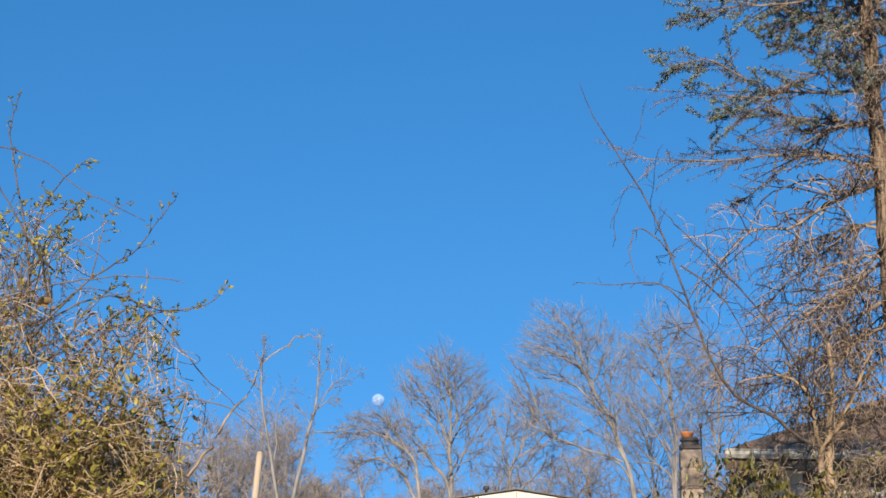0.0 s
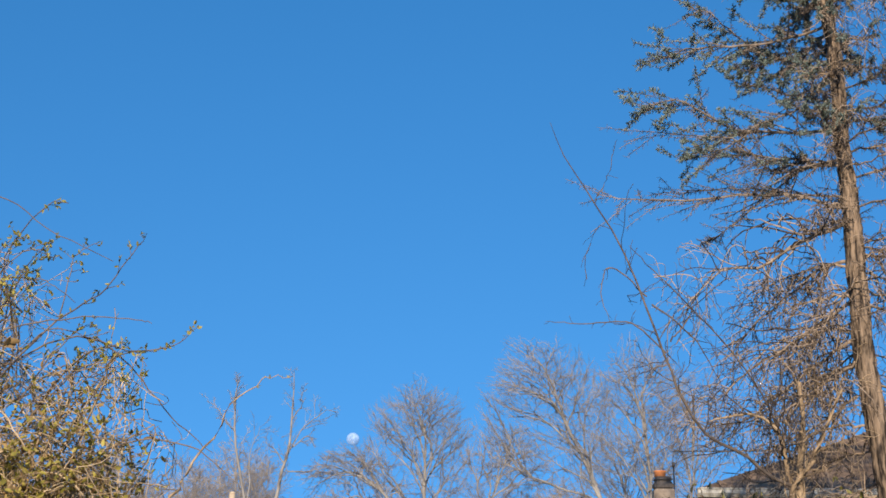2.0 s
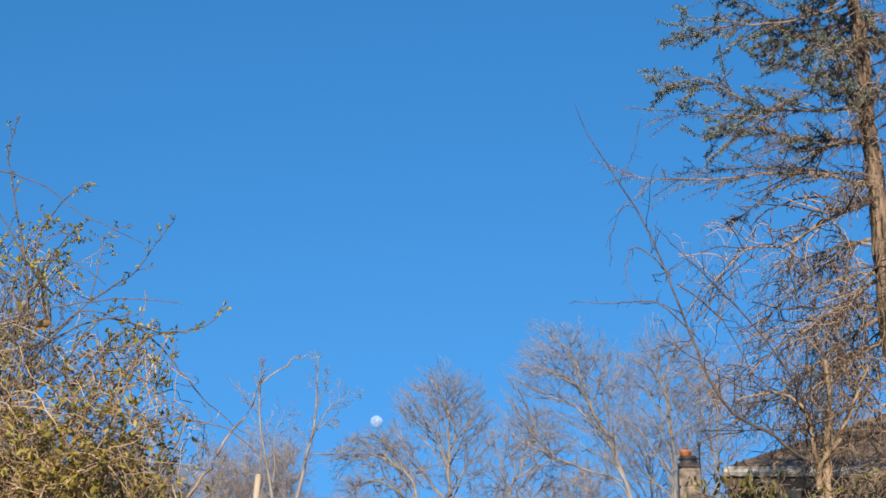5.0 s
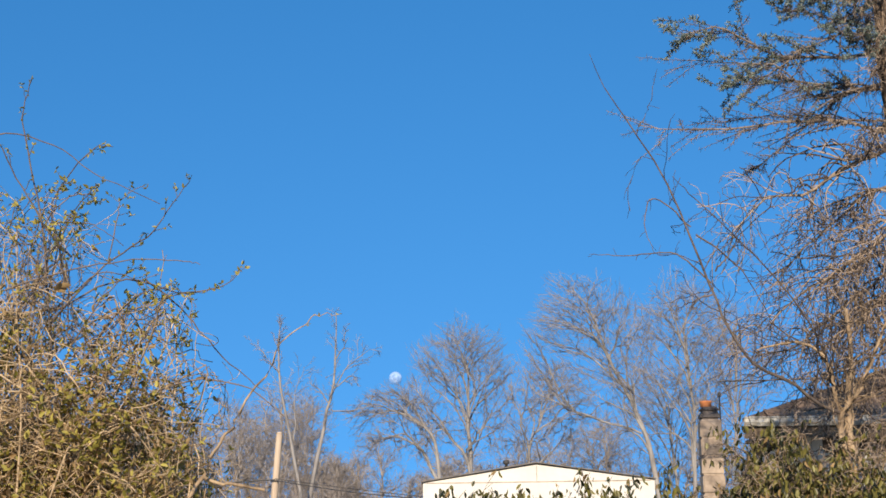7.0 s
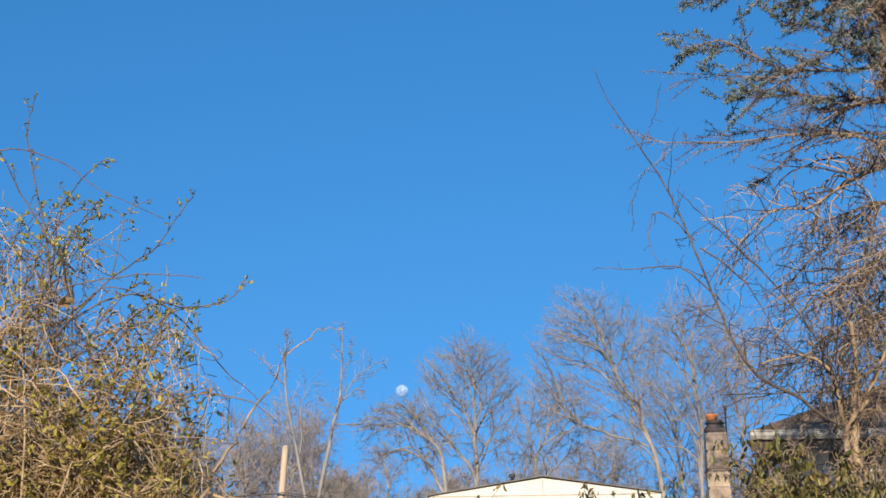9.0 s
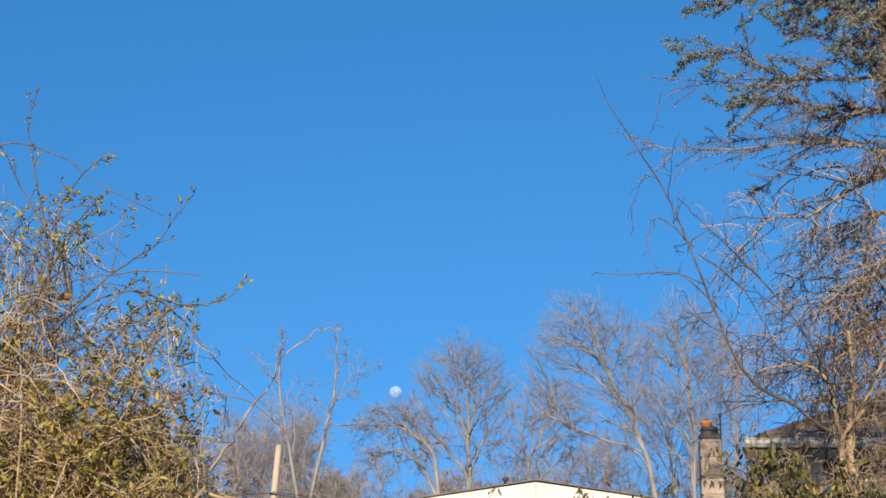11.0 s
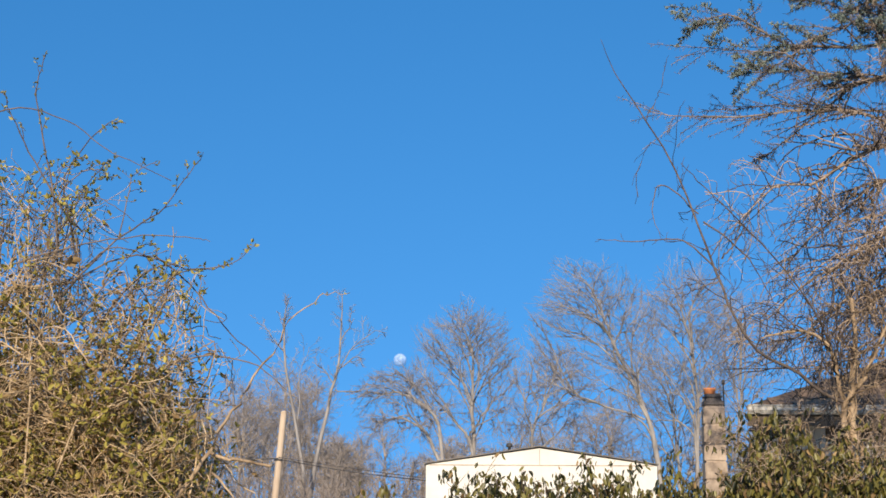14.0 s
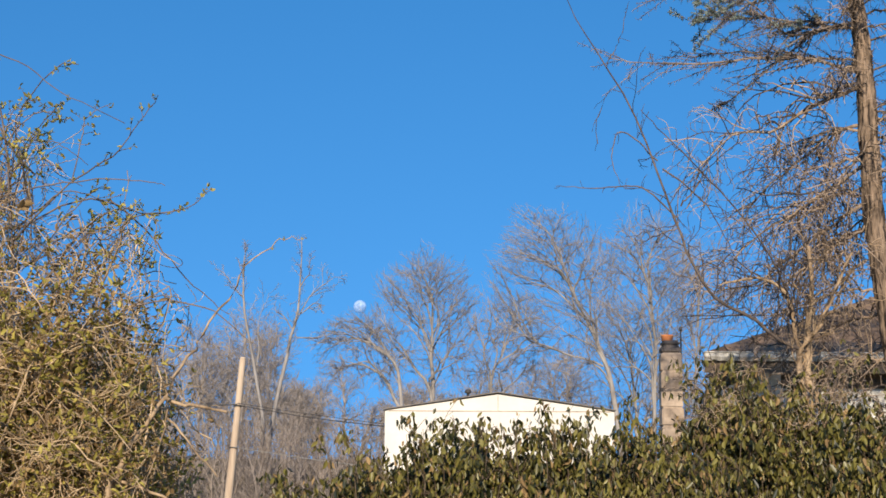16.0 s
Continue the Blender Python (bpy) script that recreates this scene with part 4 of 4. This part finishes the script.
        body.append(one([foot, (foot + tip) / 2 + np.array([rng.normal() * 0.1, 0, 0.25]), tip, over], 16, 0.0055, 0.0018, rng, 0.018))
    # long whips that bow over sideways in front
    for i in range(46):
        x, z = rng.uniform(-0.4, 0.8), rng.uniform(1.5, 2.75)
        way = 1 if rng.random() < 0.5 else -1
        L = rng.uniform(0.35, 0.85)
        y = rng.uniform(-0.42, -0.1)
        pts = [np.array([x - way * L * 0.5, y + 0.3, z - 0.45]), np.array([x - way * L * 0.2, y, z - 0.02]), np.array([x + way * L * 0.3, y, z + rng.uniform(-0.05, 0.12)]), np.array([x + way * L * 0.8, y + 0.1, z - rng.uniform(0.05, 0.4)])]
        body.append(one(pts, 16, rng.uniform(0.003, 0.0055), 0.0015, rng, 0.012))
    body = joined(body)

    def inside(P):
        """Keeps growth within the shrub's outline on its open side."""
        edge = np.where(P[..., 2] > 2.3, 0.92, 1.04) + rng.normal(0, 0.075, P.shape[:-1])
        return P[..., 0] < edge - 0.08 * np.sin(P[..., 2] * 17) - 0.5 * np.clip(P[..., 2] - 2.95, 0, 1)

    a = sprout(rng, body, 12, 0.3, 1.0, 0.36, 0.9, 0.0, 0.34, 7, 0.6, 0.35, 0.0023, metres=True, shrink=0.3, sag=0.04)
    ok = inside(a[0][:, -1])
    a = a[0][ok], a[1][ok]
    b = sprout(rng, a, 2, 0.2, 1.0, 0.16, 0.8, 0.05, 0.35, 4, 0.7, 0.5, 0.0017, metres=True)
    ok = inside(b[0][:, -1])
    b = b[0][ok], b[1][ok]
    ok = body[0][:, :, 0].max(1) < 1.06
    V, Q = tubes([(body[0][ok], body[1][ok]), a, b], 3)
    under("cane_thicket", mesh_of("cane_thicket", V, Q), M_CANE, t, kind="stuff")
    # leaves: clusters on the twigs, more of them low down
    P = np.concatenate([a[0][:, 1:].reshape(-1, 3), b[0][:, 1:].reshape(-1, 3)])
    clump = np.array([noise.noise((x * 3.1, y * 3.1, z * 3.1)) for x, y, z in P.tolist()])
    dens = np.clip(0.98 - 0.80 * (P[:, 2] - 1.75) + 1.2 * clump - 0.7 * np.clip(P[:, 0] - 0.55, 0, 1), 0.03, 0.85)
    P = P[(rng.random(len(P)) < dens * 0.50) & (P[:, 2] > 0.9)]
    P = np.repeat(P, 2, 0)
    way = rng.normal(size=P.shape) + np.array([0, 0, 0.5])
    dry = rng.random(len(P)) < 0.36
    size = rng.uniform(0.022, 0.050, len(P))
    P = P + rng.normal(0, 0.006, P.shape)
    V, Q = leaf_cloud(rng, P[~dry], way[~dry], size[~dry], 0.66, 0.3)
    under("foliage", mesh_of("foliage", V, Q), M_BUSH_LEAF, t, "small yellow green leaves", kind="stuff")
    V, Q = leaf_cloud(rng, P[dry], way[dry], size[dry], 0.6, 0.3)
    under("withered_foliage", mesh_of("withered_foliage", V, Q), M_DRY_LEAF, t, "small withered tan leaves", kind="stuff")
    tuft = b[0][b[0][:, -1, 2] > 2.3][:, -1]
    tuft = np.repeat(tuft[rng.permutation(len(tuft))[:420]], 5, 0)
    tv, tq = leaf_cloud(rng, tuft, rng.normal(size=tuft.shape) + np.array([0.2, 0, 0.7]), rng.uniform(0.016, 0.036, len(tuft)), 0.7, 0.3)
    under("tuft_foliage", mesh_of("tuft_foliage", tv, tq), M_BUSH_LEAF, t, "tufts of fresh yellow green leaves", kind="stuff")
    # leaf pairs on the free shoots, one by one
    leaf_me = mesh_of("leaf", LEAF, LEAF_QUADS)
    leaf_me.materials.append(M_BUSH_PICK)
    spots = []
    side = sprout(rng, joined([l for l, leafy in lv if leafy]), 6, 0.35, 0.97, 0.12, 0.8, 0.2, 0.25, 5, 0.7, 0.5, 0.0011, metres=True)
    V, Q = tubes([side], 4)
    under("side_growth", mesh_of("side_growth", V, Q), M_SHOOT, t, kind="stuff")
    for p in side[0]:
        spots += [p[-1]] * 3 + [p[-2], p[-3]]
    for l, leafy in lv:
        if leafy:
            P = l[0][0]
            for u in np.arange(0.35, 1.0, 0.09):
                s = u * 19
                i = int(s)
                p = P[i] + (P[min(i + 1, 19)] - P[i]) * (s - i)
                spots += [p] * int(rng.integers(0, 3))
    spots += [thick[0][0][i] for i in (39, 39, 38, 36, 36, 35, 33, 33)]
    for i in range(5):
        V, Q = leaf_cloud(rng, local((-1.85, 6.35, 2.90), base)[None] + rng.normal(0, 0.012, (1, 3)), rng.normal(size=(1, 3)) + np.array([[1.0, 0, 0]]), np.array([0.06]), 0.8, 0.2)
        under("dead_leaf", mesh_of("dead_leaf", V, Q), M_DRY_LEAF, t, "curled orange brown dead leaf")
    order = rng.permutation(len(spots))
    for i in order[:300]:
        v = Vector(rng.normal(size=3) + np.array([0, 0, 0.6]))
        m = v.to_track_quat("Y", "Z").to_matrix().to_4x4()
        o = new("leaf", leaf_me)
        o.parent = t
        o.matrix_local = Matrix.Translation(Vector(spots[i])) @ m @ Matrix.Diagonal((*([float(rng.uniform(0.014, 0.029))] * 3), 1)) @ Matrix.Diagonal((0.75, 1, 1, 1))
    rest = np.array([spots[i] for i in order[300:]])
    V, Q = leaf_cloud(rng, rest, rng.normal(size=rest.shape) + np.array([0, 0, 0.6]), rng.uniform(0.014, 0.029, len(rest)), 0.75, 0.3)
    under("shoot_foliage", mesh_of("shoot_foliage", V, Q), M_BUSH_LEAF, t, "fresh yellow green leaves on the shoots", kind="stuff")


build_tangle()


# ---- evergreen shrubs with drooping leathery leaves ----
def build_evergreen(seed, x, y, half_x, half_y, top, n, picked, label, shoots=10, low=0.3):
    """One rounded evergreen shrub: stems, drooping leaves in whorls, some shoots that stand clear of it."""
    rng = np.random.default_rng(seed)
    t = thing("evergreen_shrub", (x, y, 0), label, "shrub", "evergreen shrubs")
    stems = []
    for i in range(80):
        az, u = rng.uniform(0, math.tau), math.sqrt(rng.random())
        h = top * (1 - 0.22 * u * u) * rng.uniform(0.86, 1.0)
        tip = np.array([half_x * u * math.cos(az), half_y * u * math.sin(az), h])
        if i < shoots:
            tip[2] = top * rng.uniform(1.0, 1.06)
        foot = tip * np.array([0.25, 0.25, 0]) + np.array([0, 0, -0.05])
        mid = foot * 0.4 + tip * 0.6
        mid[2] = h * 0.5
        stems.append(one([foot, mid, tip], 10, 0.009, 0.0025, rng, 0.012))
    m = joined(stems)
    a = sprout(rng, m, 18, 0.15, 1.0, 0.42, 0.9, 0.2, 0.2, 5, 0.5, 0.4, 0.0025, metres=True, shrink=0.45)
    b = sprout(rng, a, 3, 0.3, 1.0, 0.5, 0.7, 0.15, 0.2, 3, 0.7, 0.5, 0.002)
    V, Q = tubes([m, (a[0][:, ::2], a[1][:, ::2]), (b[0][:, ::2], b[1][:, ::2])], 3)
    under("stem_thicket", mesh_of("stem_thicket", V, Q), M_STEM, t, kind="stuff")
    ends = np.concatenate([a[0][:, -1], b[0][:, -1], b[0][:, 1], a[0][:, 2], m[0][:, -1]])
    ends = ends[ends[:, 2] > low]
    ends = ends[rng.permutation(len(ends))][: int(n * 0.48)]
    # loose whorls of five leaves that hang round each shoot's end
    P = np.repeat(ends, 5, 0) + rng.normal(0, 0.030, (len(ends) * 5, 3))
    az = np.tile(np.arange(5) * math.tau / 5, len(ends)) + np.repeat(rng.uniform(0, math.tau, len(ends)), 5)
    hang = np.repeat(rng.uniform(0.9, 3.2, len(ends)), 5) * rng.uniform(0.6, 1.4, len(P))
    way = np.stack([np.cos(az), np.sin(az), -hang], -1) + rng.normal(0, 0.25, P.shape)
    size = np.repeat(rng.uniform(0.046, 0.086, len(ends)), 5) * rng.uniform(0.75, 1.2, len(P))
    dry = rng.random(len(P)) < 0.11
    near = np.argsort(P[:, 1] - 0.25 * P[:, 2])[:picked]
    pick = np.zeros(len(P), bool)
    pick[near] = True
    keep = ~pick & ~dry
    V, Q = leaf_cloud(rng, P[keep], way[keep], size[keep], 0.62, 0.45)
    under("foliage", mesh_of("foliage", V, Q), M_HEDGE_LEAF, t, "drooping dark olive leathery leaves", kind="stuff")
    V, Q = leaf_cloud(rng, P[dry], way[dry], size[dry], 0.55, 0.35)
    under("withered_foliage", mesh_of("withered_foliage", V, Q), M_DRY_LEAF, t, "withered tan leaves", kind="stuff")
    me = mesh_of("leaf", LEAF, LEAF_QUADS)
    me.materials.append(M_HEDGE_PICK)
    for i in near:
        o = new("leaf", me)
        o.parent = t
        q = Vector(way[i]).to_track_quat("Y", "Z").to_matrix().to_4x4() @ pose(0, 0, 0, 0, float(rng.uniform(0, 360)), 0)
        o.matrix_local = Matrix.Translation(Vector(P[i])) @ q @ Matrix.Diagonal((0.62 * size[i], size[i], size[i], 1))
    return t


build_evergreen(40, -1.12, 11.9, 0.48, 0.6, 1.68, 4500, 20, "low evergreen shrub with drooping olive leathery leaves", 2)
build_evergreen(41, -0.22, 11.5, 0.55, 0.7, 1.93, 6000, 50, "low evergreen shrub with drooping olive leathery leaves", 6)
build_evergreen(42, 0.40, 11.3, 0.56, 0.7, 2.07, 7500, 60, "evergreen shrub with drooping olive leaves and loose top shoots", 16)
build_evergreen(43, 1.10, 11.3, 0.54, 0.7, 2.09, 7500, 60, "evergreen shrub with drooping olive leathery leaves", 14)
build_evergreen(44, 1.78, 11.9, 0.34, 0.5, 2.14, 3500, 40, "narrow evergreen shrub with drooping dark leaves", 5)
build_evergreen(45, 2.66, 11.6, 0.60, 0.7, 2.60, 8000, 60, "tall evergreen shrub with drooping dark leaves", 4)
build_evergreen(46, 3.28, 11.3, 0.66, 0.7, 2.32, 8000, 60, "broad evergreen shrub with drooping dark leaves", 5)
build_evergreen(47, 4.30, 11.4, 0.70, 0.7, 2.26, 6000, 20, "broad evergreen shrub with drooping dark leaves", 5)
build_evergreen(48, 2.10, 10.9, 0.45, 0.5, 1.98, 5000, 40, "low evergreen shrub with drooping olive leathery leaves", 4)


# ---- bare tan shrub in front of the house ----
def build_bare_shrub():
    rng = np.random.default_rng(61)
    base = (3.15, 11.6, 0.0)
    t = thing("bare_shrub", base, "bare tangled tan shrub among the evergreens by the house", "shrub")
    canes = []
    for i in range(44):
        foot = np.array([rng.normal() * 0.35, rng.normal() * 0.2, -0.05])
        tip = np.array([rng.uniform(-0.95, 0.75), rng.uniform(-0.45, 0.3), rng.uniform(1.95, 2.65)])
        mid = foot * 0.4 + tip * np.array([0.6, 0.6, 0.62])
        over = tip + np.array([np.sign(tip[0]) * rng.uniform(0.05, 0.35), rng.normal() * 0.2, rng.uniform(-0.25, 0.15)])
        l = one([foot, mid, tip, over], 22, rng.uniform(0.004, 0.008), 0.002, rng, 0.028)
        canes.append(l)
        V, Q = tubes([l], 5)
        under("cane", mesh_of("cane", V, Q), M_VINE, t)
    m = joined(canes)
    a = sprout(rng, m, 8, 0.58, 1.0, 0.40, 0.9, 0.0, 0.34, 8, 0.6, 0.4, 0.0022, metres=True, sag=0.05)
    b = sprout(rng, a, 5, 0.2, 1.0, 0.45, 0.8, 0.0, 0.3, 4, 0.7, 0.5, 0.0018)
    V, Q = tubes([a, b], 4)
    under("crown", mesh_of("crown", V, Q), M_DEAD_TWIG, t, kind="stuff")
    ends = b[0][:, -1]
    ends = np.repeat(ends[rng.permutation(len(ends))[:420]], 2, 0)
    V, Q = leaf_cloud(rng, ends, rng.normal(size=ends.shape) * 0.5 + np.array([0, 0, -1.0]), rng.uniform(0.035, 0.075, len(ends)), 0.55, 0.35)
    under("hanging_foliage", mesh_of("hanging_foliage", V, Q), M_HEDGE_LEAF, t, "a few drooping olive leaves", kind="stuff")


build_bare_shrub()

# ---- moon ----
bm = bmesh.new()
bmesh.ops.create_uvsphere(bm, u_segments=48, v_segments=24, radius=18.6)
for f in bm.faces:
    f.smooth = True
me = bpy.data.meshes.new("moon")
bm.to_mesh(me)
bm.free()
me.materials.append(M_MOON)
moon = tagged(new("moon", me), "pale gibbous daytime moon in a clear blue sky", "moon")
moon.location = (-180.2, 4000, 551.4)

# ---- roof shingles ----
def build_shingles():
    x0, x1, y0, y1, ze, zr, run = HOUSE_AT
    slope = math.atan2(zr - ze, run)
    me = bpy.data.meshes.new("shingle")
    b = box(-0.16, 0.16, 0.0, 0.30, 0.0, 0.012)
    b.to_mesh(me)
    b.free()
    me.materials.append(M_SHINGLE)
    n, row = 0, 0
    step = 0.24
    while row * step < run / math.cos(slope) - 0.2:
        d = row * step * math.cos(slope)
        left = x0 + d + 0.47
        x = left + (0.165 if row % 2 else 0)
        while x < min(x0 + 8.2, x1 - d - 0.2) and n < 300:
            o = new("shingle", me)
            o.parent = HOUSE
            o.matrix_local = pose(x, y0 + d - 0.01, ze + d * math.tan(slope) + 0.012, math.degrees(slope) + 1.5, 0, 0)
            x += 0.33
            n += 1
        row += 1


build_shingles()
